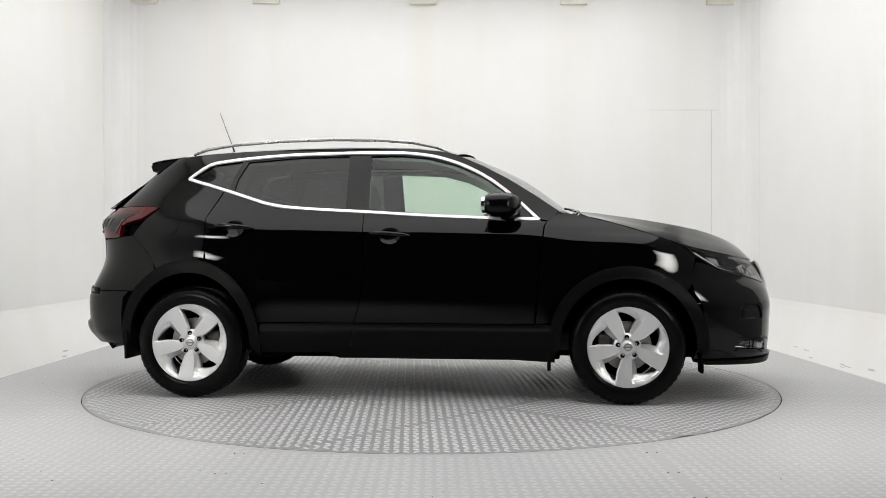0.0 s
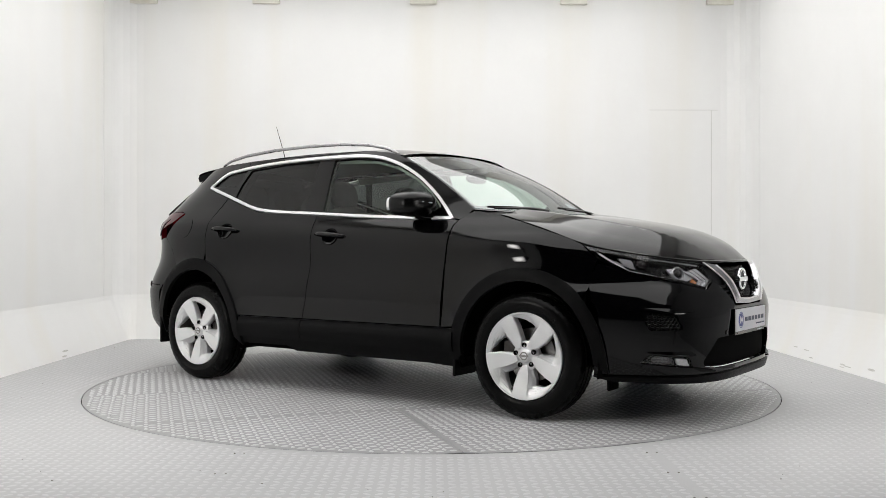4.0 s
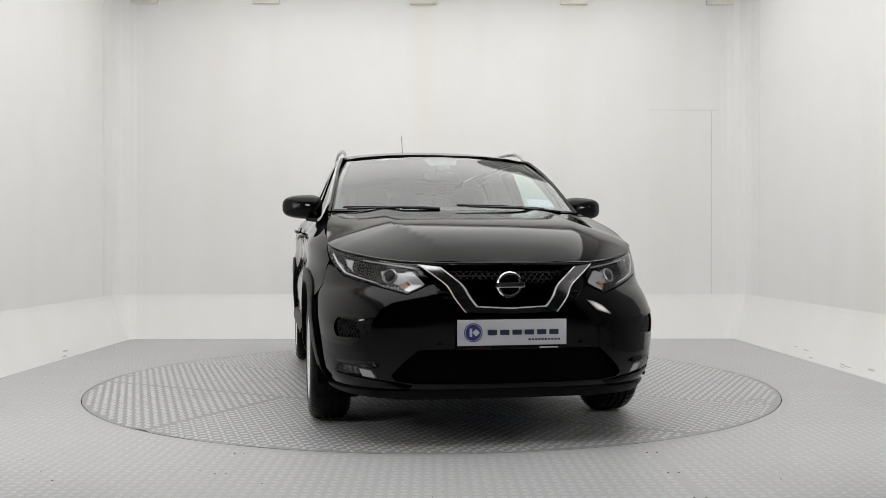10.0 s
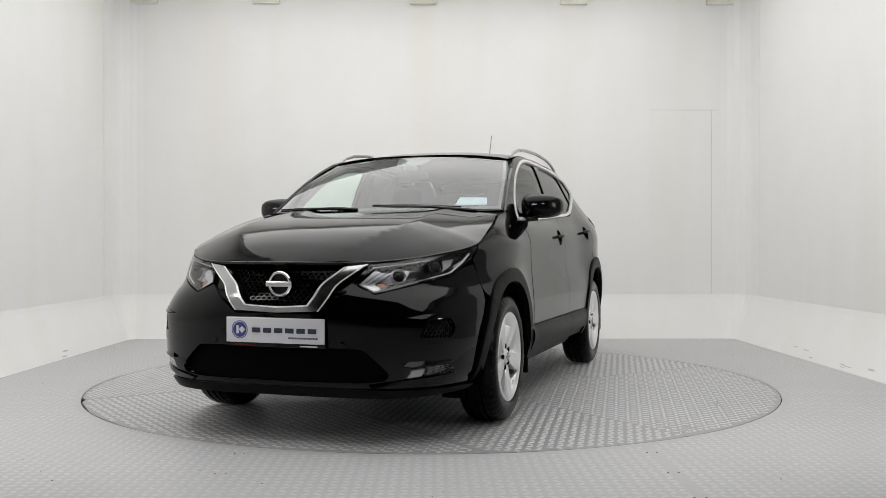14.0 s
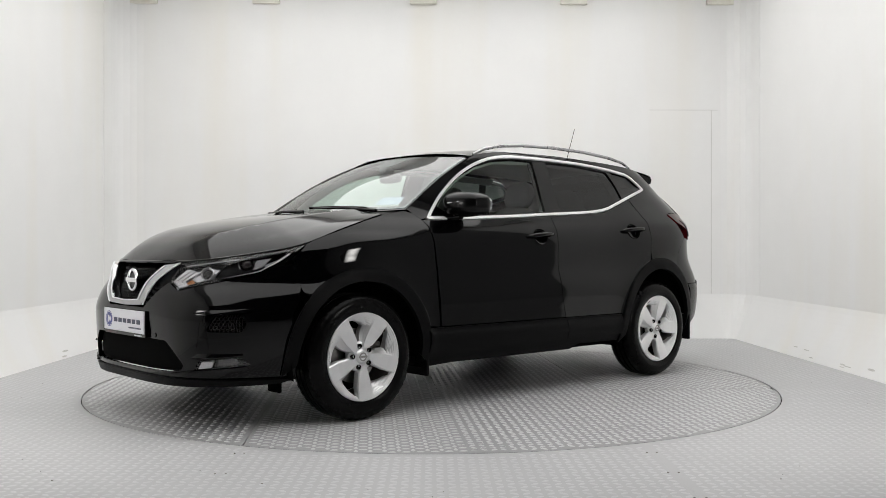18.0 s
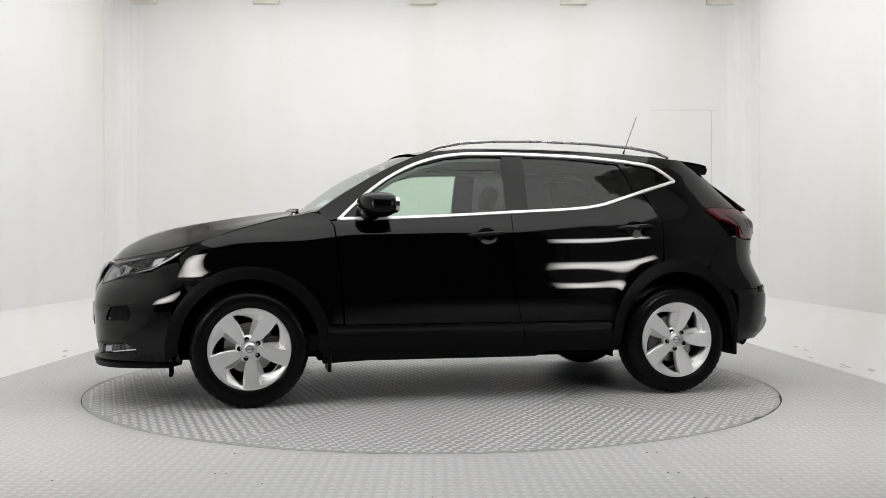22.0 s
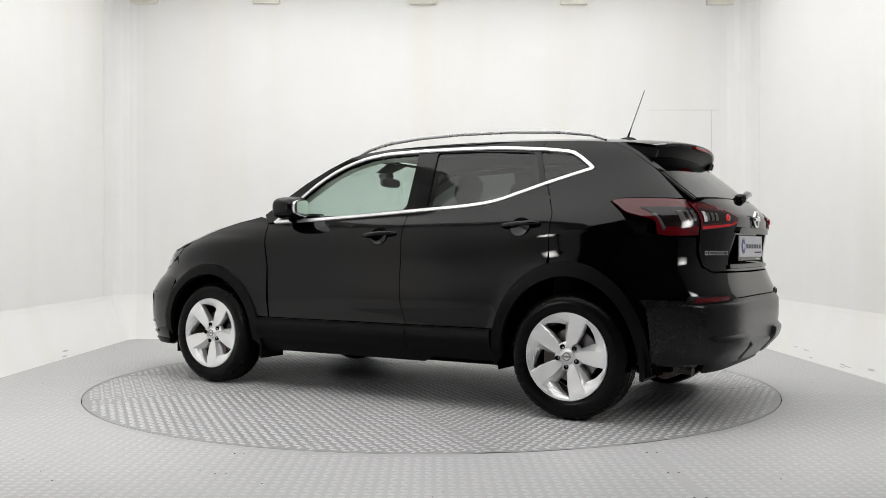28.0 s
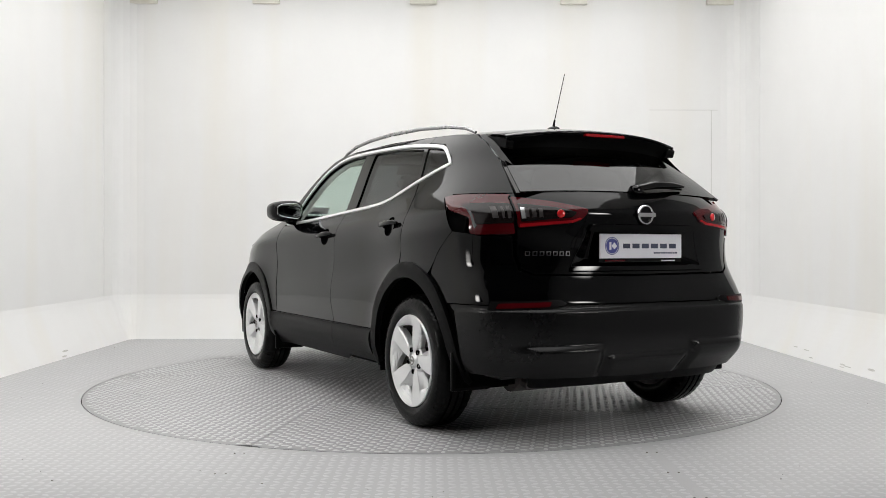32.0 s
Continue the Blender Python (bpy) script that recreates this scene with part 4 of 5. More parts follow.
            panel("chevron", [on_nose(y0, .756), on_nose(y0 + .052, zb), on_nose(y0 + .052 + w * 1.6, zb + .003), on_nose(y0 + w + .006, .757), on_nose(y0 + .066 + w, zt), on_nose(y0 + .052, zt + .003)],
                  nose, LAMPSILVER, lamp, lift=-.012 - .005 * k, depth=.012, step=.03, mirror=mi)
        panel("reflector", [on_nose(.478, .770), on_nose(.52, .757), on_nose(.585, .778), on_nose(.60, .822), on_nose(.545, .826), on_nose(.50, .812)], nose, LAMPSILVER, lamp, "silver lamp reflector",
              lift=-.034, depth=.01, step=.03, rnd=.008, mirror=mi)
        panel("indicator", [on_nose(.466, .752), on_nose(.50, .742), on_nose(.515, .752), on_nose(.49, .768)], nose, AMBER, lamp, "amber indicator", lift=-.03, depth=.01, step=.03, mirror=mi)
        for y, z, r in ((.690, .846, .034), (.555, .797, .030)):
            q = on_nose(y, z)
            p, n = on_surface(nose, q[0], q[1], -.030)
            m = frame_at(p, n)
            bm = bmesh.new()
            lathe(bm, [(r * 1.22, -.02), (r * 1.22, .006), (r * 1.08, .008), (r, -.012), (r * .98, -.02)], 28, m)
            if mi:
                flip_y(bm)
            bmesh.ops.recalc_face_normals(bm, faces=bm.faces[:])
            part("bezel_ring", bm, LAMPSILVER if y < .6 else LAMPBLACK, lamp, smooth=True)
            bm = bmesh.new()
            vs = lathe(bm, [(r, -.016), (r * .9, 0), (r * .65, .012), (r * .3, .018), (.001, .020)], 24, m)
            if mi:
                flip_y(bm)
            bmesh.ops.recalc_face_normals(bm, faces=bm.faces[:])
            part("projector", bm, SMOKE, lamp, smooth=True)
        ob = panel("lens", hl, nose, LENS, lamp, lift=.001, depth=.003, step=.03, gap=.001, mirror=mi)
        fl = panel("fog_lamp", fog, nose, DARK, car, "clear fog lamp with silver reflector", lift=-.03, depth=.004, step=.05, mirror=mi)
        panel("reflector", [on_nose(.622, .318), on_nose(.643, .353), on_nose(.694, .359), on_nose(.678, .325)], nose, FOGSILVER, fl, "silver fog reflector", lift=-.008, depth=.02, step=.03, mirror=mi)
        panel("outer_reflector", [on_nose(.695, .330), on_nose(.712, .362), on_nose(.762, .370), on_nose(.768, .342)], nose, LAMPDARK, fl, lift=-.018, depth=.012, step=.03, mirror=mi)
        for k in range(3):
            y = .700 + k * .022
            panel("louvre", [on_nose(y, .330), on_nose(y + .008, .366), on_nose(y + .012, .366), on_nose(y + .004, .330)], nose, LAMPDARK, fl, lift=-.012, depth=.008, step=.03, mirror=mi)
        panel("lens", fog, nose, LENS, fl, lift=-.002, depth=.003, step=.04, rnd=.012, mirror=mi)
        panel("fog_brow", [on_nose(.615, .378), on_nose(.640, .408), on_nose(.775, .420), on_nose(.785, .390), on_nose(.640, .376)], nose_ledge, PAINT, fl, lift=.001, depth=.012, step=.02, mirror=mi)
        # strip added and tilted to catch the highlight of the bumper's crease
        def nose_fog(q, z):
            p = nose(q, z)
            p[:, 0] += (.33 - z) * 0.25
            return p
        panel("fog_blade", [on_nose(.46, .288), on_nose(.58, .308), on_nose(.78, .332), on_nose(.78, .316), on_nose(.59, .292), on_nose(.48, .276)], nose_fog, PAINT, fl, lift=.004, depth=.02, step=.02, mirror=mi)
        vn = panel("side_vent", vent, nose, DARK, car, "black side vent with mesh", lift=-.03, depth=.004, step=.05, mirror=mi)
        bm = bmesh.new()
        for row in range(6):
            for k in range(8):
                y, z = .686 + k * .0145 + (row % 2) * .0072, .508 + row * .0160
                q = on_nose(y, z)
                p, nn = on_surface(nose, q[0], q[1], -.012)
                fm = frame_at(p, nn)
                ring = [Vector((.0105 * math.cos(a), 0, .0085 * math.sin(a))) for a in (0, .9, 2.24, math.pi, 4.04, 5.38)]
                for i in range(6):
                    a, b = ring[i], ring[(i + 1) % 6]
                    bm.faces.new([bm.verts.new(fm @ v) for v in (a, b, b * .8 + Vector((0, -.006, 0)), a * .8 + Vector((0, -.006, 0)))])
        if mi:
            flip_y(bm)
        tagged(part("vent_mesh", bm, MESHGREY, vn), "fine dark grey honeycomb mesh", kind="stuff")
        panel("blade", [on_nose(.600, .470), on_nose(.69, .455), on_nose(.81, .478), on_nose(.81, .492), on_nose(.69, .473), on_nose(.61, .484)], nose, PIANO, vn, lift=.001, depth=.03, step=.03, rnd=.006, mirror=mi)
        panel("upper_blade", [on_nose(.62, .598), on_nose(.69, .612), on_nose(.80, .618), on_nose(.80, .600), on_nose(.69, .592)], nose_up, PAINT, vn, lift=.001, depth=.02, step=.02, mirror=mi)
        # parking sensor
        q = on_nose(.335, .475)
        p, n = on_surface(nose, q[0], q[1], .001)
        bm = bmesh.new()
        lathe(bm, [(.012, -.004), (.012, .002), (.009, .003), (.001, .003)], 16, frame_at(p, n))
        if mi:
            flip_y(bm)
        bmesh.ops.recalc_face_normals(bm, faces=bm.faces[:])
        part("sensor", bm, PIANO, car, smooth=True)


def add_rear(car, recess, mir):
    for mi in (False, True):
        outer = [on_tail(x=-1.550, z=1.167), on_tail(x=-1.60, z=1.176), on_tail(x=-1.77, z=1.175), on_tail(x=-1.90, z=1.168), on_tail(.662, 1.158), on_tail(.664, .985), on_tail(x=-1.84, z=.982),
                 on_tail(x=-1.80, z=.988), on_tail(x=-1.79, z=1.062), on_tail(x=-1.64, z=1.104)]
        lamp = panel("tail_lamp", outer, tail, RED, car, "red tail lamp with smoked centre", lift=.006, depth=.03, step=.03, rnd=.012, mirror=mi)
        panel("smoked_lens", [on_tail(x=-1.70, z=1.128), on_tail(x=-1.85, z=1.128), on_tail(.668, 1.122), on_tail(.668, 1.035), on_tail(x=-1.83, z=1.028), on_tail(x=-1.81, z=1.075)], tail, SMOKE, lamp,
              lift=.009, depth=.006, step=.03, rnd=.012, mirror=mi)
        panel("silver_edge", [on_tail(x=-1.765, z=1.095), on_tail(x=-1.785, z=1.095), on_tail(x=-1.835, z=1.022), on_tail(x=-1.825, z=1.010), on_tail(x=-1.795, z=1.07)], tail, LAMPDARK, lamp, lift=.011, depth=.005, step=.03, mirror=mi)
        for k, (a, b) in enumerate(((.678, .690), (.700, .708), (.722, .740))):
            panel("cell", [on_tail(a, 1.058), on_tail(b, 1.056), on_tail(b, 1.108), on_tail(a, 1.108)], tail, CELL, lamp, "dim silver lamp cell", lift=.0115, depth=.004, step=.03, mirror=mi)
        inner = [on_tail(.652, 1.158), on_tail(.50, 1.135), on_tail(.338, 1.103), on_tail(.335, 1.088), on_tail(.37, 1.050), on_tail(.41, 1.036), on_tail(.655, 1.012)]
        lamp2 = panel("tailgate_lamp", inner, tail, RED, car, "red tail lamp with smoked centre", lift=.006, depth=.02, step=.03, rnd=.010, mirror=mi)
        panel("smoked_lens", [on_tail(.645, 1.122), on_tail(.50, 1.105), on_tail(.395, 1.085), on_tail(.42, 1.062), on_tail(.645, 1.040)], tail, SMOKE, lamp2, lift=.009, depth=.006, step=.03, rnd=.008, mirror=mi)
        for k in range(3):
            y = .555 + .028 * k
            panel("cell", [on_tail(y, 1.062), on_tail(y + .016, 1.060), on_tail(y + .016, 1.098), on_tail(y, 1.096)], tail, CELL, lamp2, lift=.0115, depth=.004, step=.03, mirror=mi)
        panel("lower_strip", [on_tail(.650, 1.016), on_tail(.415, 1.039), on_tail(.372, 1.056), on_tail(.382, 1.062), on_tail(.42, 1.050), on_tail(.650, 1.031)], tail, BRAKERED, lamp2, "bright red lower strip",
              lift=.0105, depth=.005, step=.03, mirror=mi)
        panel("clear_bulb", [on_tail(.625, 1.056), on_tail(.642, 1.054), on_tail(.642, 1.104), on_tail(.625, 1.101)], tail, LAMPSILVER, lamp2, "clear silver bulb", lift=.0115, depth=.004, step=.03, mirror=mi)
        q = on_tail(.475, 1.078)
        p, n = on_surface(tail, q[0], q[1], .010)
        bm = bmesh.new()
        lathe(bm, [(.020, -.002), (.018, .003), (.010, .006), (.001, .007)], 20, frame_at(p, n))
        if mi:
            flip_y(bm)
        bmesh.ops.recalc_face_normals(bm, faces=bm.faces[:])
        part("lit_bulb", bm, REDLIT, lamp2, "lit red bulb", smooth=True)
        panel("rear_reflector", [on_tail(.775, .640), on_tail(.765, .663), on_tail(.55, .668), on_tail(.56, .648)], tail, RED, car, "red rear reflector", lift=.010, depth=.012, step=.03, rnd=.006, mirror=mi)
        panel("reflector_recess", [on_tail(.80, .632), on_tail(.79, .672), on_tail(.50, .676), on_tail(.47, .660), on_tail(.54, .640)], tail, CLAD, car, lift=.0075, depth=.01, step=.03, rnd=.008, mirror=mi)
    emblem(car, (-2.098, 0, 1.080), 0, .050, True)
    plate(car, (-2.072, 0, .927), -90)
    # ledge above the plate, badge strokes
    panel("plate_ledge", [on_tail(.335, 1.0), on_tail(.315, 1.032), on_tail(-.315, 1.032), on_tail(-.335, 1.0)], tail, PAINT, car, lift=.016, depth=.045, step=.04, rnd=.012)
    panel("plate_apron", [on_tail(.415, .808), on_tail(.412, .830), on_tail(-.412, .830), on_tail(-.415, .808)], tail, PAINT, car, lift=.014, depth=.03, step=.04, rnd=.012)
    bd = new("badge_letters")
    bd.parent = car
    for k in range(7):
        y = .625 - k * .0315
        panel("stroke", [on_tail(y, .882), on_tail(y, .904), on_tail(y - .022, .904), on_tail(y - .022, .882)], tail, CHROME, bd, holes=[[on_tail(y - .005, .887), on_tail(y - .005, .899), on_tail(y - .017, .899), on_tail(y - .017, .887)]],
              lift=.004, depth=.004, step=.03)
    # bumper folds, diffuser
    panel("rear_valance", [on_tail(.62, .345), on_tail(.60, .25), on_tail(-.60, .25), on_tail(-.62, .345)], tail, CLAD, car, lift=-.02, depth=.03, step=.05, rnd=.02)
    # spoiler: painted top, black underside
    def wing(prof):
        prof = np.array(prof)
        def f(u, r):
            s = np.abs(r) ** 2.4
            k = np.clip(u, 0, 1) * (len(prof) - 1)
            i = np.clip(k.astype(int), 0, len(prof) - 2)
            t = (k - i)[:, None]
            xz = prof[i] * (1 - t) + prof[i + 1] * t
            return np.stack([xz[:, 0] + .085 * s, .545 * r, xz[:, 1] - .040 * s], -1)
        return f
    full = [(0, -1), (0, 1), (1, 1), (1, -1)]
    panel("spoiler", full, wing([(-1.59, 1.5475), (-1.70, 1.535), (-1.77, 1.522), (-1.792, 1.514), (-1.794, 1.506), (-1.782, 1.500)]), PAINT, car, step=.03, unit=(.24, .55), depth=.004)
    panel("spoiler_underside", [(0, -.95), (0, .95), (.55, .93), (1, .86), (1, -.86), (.55, -.93)], wing([(-1.783, 1.500), (-1.742, 1.474), (-1.710, 1.438), (-1.690, 1.404), (-1.678, 1.400)]), CLAD, car, "black underside of the spoiler", step=.03, unit=(.15, .55), depth=.004)
    for mi in (False, True):
        bm = bmesh.new()
        poly = [(-1.47, 1.503), (-1.70, 1.464), (-1.712, 1.452), (-1.700, 1.418), (-1.62, 1.430), (-1.58, 1.443)]
        a = [bm.verts.new((x, .552 - .03 * (1.5 - z), z)) for x, z in poly]
        b = [bm.verts.new((x + .01, .50, z - .004)) for x, z in poly]
        for i in range(len(poly)):
            bm.faces.new((a[i], a[(i + 1) % len(poly)], b[(i + 1) % len(poly)], b[i]))
        bm.faces.new(a)
        bm.faces.new(b)
        if mi:
            flip_y(bm)
        bmesh.ops.recalc_face_normals(bm, faces=bm.faces[:])
        part("spoiler_fin", bm, CLAD, car, "black side fin of the spoiler")
        panel("tailgate_pillar", [(-1.928, 1.182), (-1.80, 1.279), (-1.70, 1.363), (-1.58, 1.452), (-1.47, 1.510), (-1.55, 1.500), (-1.645, 1.430), (-1.752, 1.345), (-1.940, 1.195)], side, PIANO, car,
              "black window pillar of the tailgate", step=.03, lift=-.004, depth=.05, mirror=mi)
    bm = bmesh.new()
    box(bm, (-1.797, -.125, 1.488), (-1.770, .125, 1.503), .004)
    part("brake_lamp", bm, BRAKERED, car, "red high brake lamp")
    # rear wiper
    bm = bmesh.new()
    blob(bm, (-2.010, -.02, 1.205), (.034, .035, .026), 2.6)
    w = part("rear_wiper", bm, PIANO, car, "black rear wiper", smooth=True)
    bm = bmesh.new()
    tube(bm, [(-2.028, -.02, 1.214), (-2.020, -.12, 1.232), (-2.005, -.25, 1.238), (-1.982, -.36, 1.236)], [.016, .020, .017, .006], 10)
    part("wiper_arm", bm, PIANO, w, smooth=True)
    bm = bmesh.new()
    tube(bm, [(-2.002, -.05, 1.222), (-1.985, -.22, 1.226), (-1.965, -.36, 1.222)], .006, 6)
    part("wiper_blade", bm, RUBBER, w)
    # border of the rear window
    panel("rear_window_border", [(0, -1), (0, 1), (1, 1), (1, -1)], rear_glass, PIANO, car, step=.04, unit=(.46, .6), lift=-.003, depth=.012, holes=[[(.07, -.93), (.07, .93), (.96, .9), (.96, -.9)]], hole_rnd=.03)


def add_sides(car):
    for mi in (False, True):
        door = [o for o in car.children if o.name.startswith("front_door") and "glass" not in o.name and "clad" not in o.name][1 if mi else 0]
        rdoor = [o for o in car.children if o.name.startswith("rear_door") and "glass" not in o.name and "clad" not in o.name][1 if mi else 0]
        for d, (cx, cz) in ((door, HANDLES[0]), (rdoor, HANDLES[1])):
            def dish(u, v, cx=cx, cz=cz):
                p = side(u, v)
                p[:, 1] -= .030 * np.clip(1 - ((u - cx) / .068) ** 2 - ((v - cz + .004) / .054) ** 2, 0, 1) ** .7
                return p
            panel("handle_cup", ellipse(cx, cz - .004, .0655, .0515, 0, 345, 24), dish, PAINT, d, "dark dished cup behind the handle", lift=-.0005, depth=.002, step=.012, mirror=mi)
            bm = bmesh.new()
            pts = []
            for k in range(9):
                u = cx + .118 - .236 * k / 8
                p, n = on_surface(side, u, cz + .004 - .006 * math.cos(k / 8 * math.pi), .010 + .020 * math.sin(math.pi * min(1, max(0, k / 8))) ** .5)
                pts.append(p)
            tube(bm, pts, [.007, .013, .014, .014, .014, .014, .014, .013, .008], 10)
            if mi:
                flip_y(bm)
            bmesh.ops.recalc_face_normals(bm, faces=bm.faces[:])
            part("door_handle", bm, PAINT, d, "glossy black door handle", smooth=True)
        # mirror
        def shell(bm, rx, ry, rz, pw, flat):
            vs = blob(bm, (0, 0, 0), (rx, ry, rz), pw, 32)
            for v in vs:
                k = (v.co.y + ry) / (2 * ry)
                v.co.z *= 1.0 - .20 * k * k
                if v.co.x > 0:
                    v.co.x *= 1.0 - .50 * k * k
                    v.co.z *= 1.0 - .22 * (v.co.x / rx) ** 2
                else:
                    v.co.x *= flat
                    v.co.x -= .035 * k
            return vs
        bm = bmesh.new()
        vs = shell(bm, .115, .122, .076, 3.3, .75)
        bmesh.ops.transform(bm, matrix=pose(.595, .902, 1.175), verts=vs)
        if mi:
            flip_y(bm)
        mir_ob = part("door_mirror", bm, MIRRORCAP, car, "glossy black door mirror", smooth=True)
        bm = bmesh.new()
        vs = shell(bm, .004, .094, .056, 3.4, 1)
        bmesh.ops.transform(bm, matrix=pose(.5075, .902, 1.174), verts=vs)
        if mi:
            flip_y(bm)
        part("mirror_glass", bm, MIRROR, mir_ob, "mirror glass", smooth=True)
        bm = bmesh.new()
        tube(bm, [(.700, .86, 1.180), (.682, .93, 1.186), (.640, .98, 1.190), (.56, 1.012, 1.194), (.50, 1.003, 1.196)], .0052, 8)
        if mi:
            flip_y(bm)
        bmesh.ops.recalc_face_normals(bm, faces=bm.faces[:])
        part("indicator", bm, FOGSILVER, mir_ob, "clear indicator strip", smooth=True)
        bm = bmesh.new()
        tube(bm, [(.60, .87, 1.112), (.625, .82, 1.102), (.655, .785, 1.102)], [.026, .022, .030], 12)
        if mi:
            flip_y(bm)
        bmesh.ops.recalc_face_normals(bm, faces=bm.faces[:])
        part("mirror_foot", bm, PIANO, mir_ob, smooth=True)
    # fuel flap on the right flank
    panel("fuel_flap", ellipse(-1.47, 1.065, .075, .072, 0, 352, 44), side, PAINT, car, "round-cornered fuel flap", lift=.0022, depth=.004, step=.025, mirror=True)


def add_top(car):
    for mi in (False, True):
        bm = bmesh.new()
        path = [(.26, .607, 1.512), (.17, .606, 1.550), (.02, .606, 1.582), (-.2, .606, 1.600), (-.5, .604, 1.607), (-.85, .592, 1.601), (-1.15, .574, 1.582), (-1.33, .560, 1.556), (-1.42, .553, 1.523)]
        tube(bm, path, [.008, .010, .011, .011, .011, .011, .011, .010, .008], 10)
        if mi:
            flip_y(bm)
        bmesh.ops.recalc_face_normals(bm, faces=bm.faces[:])
        rail = part("roof_rail", bm, SATIN, car, "satin aluminium roof rail", smooth=True)
        # bonnet wipers
        bm = bmesh.new()
        tube(bm, [(1.04, .62, 1.135), (1.075, .35, 1.158), (1.085, .05, 1.163)] if not mi else [(1.05, -.12, 1.150), (1.06, -.35, 1.156), (1.00, -.66, 1.148)], [.010, .008, .005], 8)
        w = part("wiper", bm, PIANO, car, "black windscreen wiper", smooth=True)
        bm = bmesh.new()
        tube(bm, [(1.03, .52, 1.155), (1.06, .25, 1.168), (1.07, -.02, 1.170)] if not mi else [(1.045, -.20, 1.160), (1.02, -.45, 1.160), (.965, -.68, 1.158)], .007, 6)
        part("wiper_blade", bm, RUBBER, w)
    # cowl
    bm = bmesh.new()
    n = 24
    a = [bm.verts.new((1.075 - .10 * (2 * k / n - 1) ** 2, -.74 + 1.48 * k / n, 1.122 - .02 * abs(2 * k / n - 1) ** 3)) for k in range(n + 1)]
    b = [bm.verts.new((1.02 - .13 * (2 * k / n - 1) ** 2, -.74 + 1.48 * k / n, 1.140)) for k in range(n + 1)]
    for k in range(n):
        bm.faces.new((a[k], a[k + 1], b[k + 1], b[k]))
    part("cowl", bm, CLAD, car, "black plastic cowl below the windscreen")
    # aerial
    bm = bmesh.new()
    vs = blob(bm, (-1.335, 0, 1.578), (.055, .024, .022), 2.2, 16)
    ae = part("aerial", bm, PAINT, car, "thin black roof aerial", smooth=True)
    bm = bmesh.new()
    tube(bm, [(-1.335, 0, 1.585), (-1.352, 0, 1.635)], [.008, .005], 8)
    tube(bm, [(-1.352, 0, 1.635), (-1.444, 0, 1.876)], [.0028, .0022], 6)
    part("mast", bm, RUBBER, ae)


def degrees_of(length, r):
    return math.degrees(length / r)


def wheel(car, x, sgn, front, spin):
    """A five-spoke alloy wheel, built about the origin with its face towards +y."""
    hub = new("wheel")
    hub.parent = car
    hub.matrix_basis = pose(x, sgn * .787, .340, 0, 0, 0 if sgn > 0 else 180)
    tagged(hub, "five-spoke silver alloy wheel with a black tyre")
    R = .340
    bm = bmesh.new()
    prof = [(.232, -.10), (.255, -.108), (.30, -.106), (.322, -.094), (.334, -.078), (.3395, -.062), (.3395, -.048), (.331, -.046), (.331, -.038), (.340, -.036), (.340, -.012), (.332, -.010), (.332, -.002),
            (.340, 0), (.340, .026), (.332, .028), (.332, .036), (.3395, .038), (.3395, .060), (.334, .078), (.322, .094), (.300, .105), (.272, .108), (.262, .105), (.250, .104), (.240, .098), (.232, .092)]
    seg = 144
    rings = []
    for i, (r, y) in enumerate(prof):
        shoulder = abs(y) > .05 and r > .318
        rings.append([bm.verts.new(((r - (.0035 if shoulder and k % 3 == 0 else 0)) * math.cos(k * math.tau / seg), y,
                                    (r - (.0035 if shoulder and k % 3 == 0 else 0)) * math.sin(k * math.tau / seg))) for k in range(seg)])
    for r0, r1 in zip(rings, rings[1:]):
        for k in range(seg):
            bm.faces.new((r0[k], r1[k], r1[(k + 1) % seg], r0[(k + 1) % seg]))
    bmesh.ops.recalc_face_normals(bm, faces=bm.faces[:])
    part("tyre", bm, RUBBER, hub, "black tyre", smooth=True)
    bm = bmesh.new()
    lathe(bm, [(.236, .090), (.2365, .099), (.2335, .103), (.2275, .1025), (.2245, .096), (.218, .084), (.209, .076)], 72)
    bmesh.ops.recalc_face_normals(bm, faces=bm.faces[:])
    rim = part("rim", bm, ALLOY, hub, "silver alloy rim", smooth=True)
    bm = bmesh.new()
    lathe(bm, [(.209, .078), (.204, .06), (.200, 0), (.205, -.09), (.232, -.098)], 60)
    bmesh.ops.recalc_face_normals(bm, faces=bm.faces[:])
    part("rim_barrel", bm, IRON, hub, "dark inside of the rim", smooth=True)
    # spokes: a flat face with one sharp edge, and a broad facet that falls away to the next window
    cuts = ((.050, 24, 53, 60, .082, .070), (.062, 20, 53, 63, .084, .062), (.090, 13, 50, 62, .087, .054), (.130, 14, 46.5, 59, .090, .050), (.168, 15, 43.5, 55, .094, .053),
            (.180, 16, 42, 63, .096, .061), (.193, 17, 41, 72, .098, .072), (.206, 17.2, 40.3, 81, .0995, .084), (.217, 17.5, 40, 89, .1005, .094), (.2285, 17.5, 40, 89, .1015, .101))
    for k in range(5):
        a = radians(spin + 72 * k)

        def at(r, deg, y, a=a):
            t = a + radians(deg)
            return Vector((-r * math.cos(t), y, r * math.sin(t)))
        bm = bmesh.new()
        secs = []
        for r, a1, a2, a3, y, low in cuts:
            e = degrees_of(.004, r)
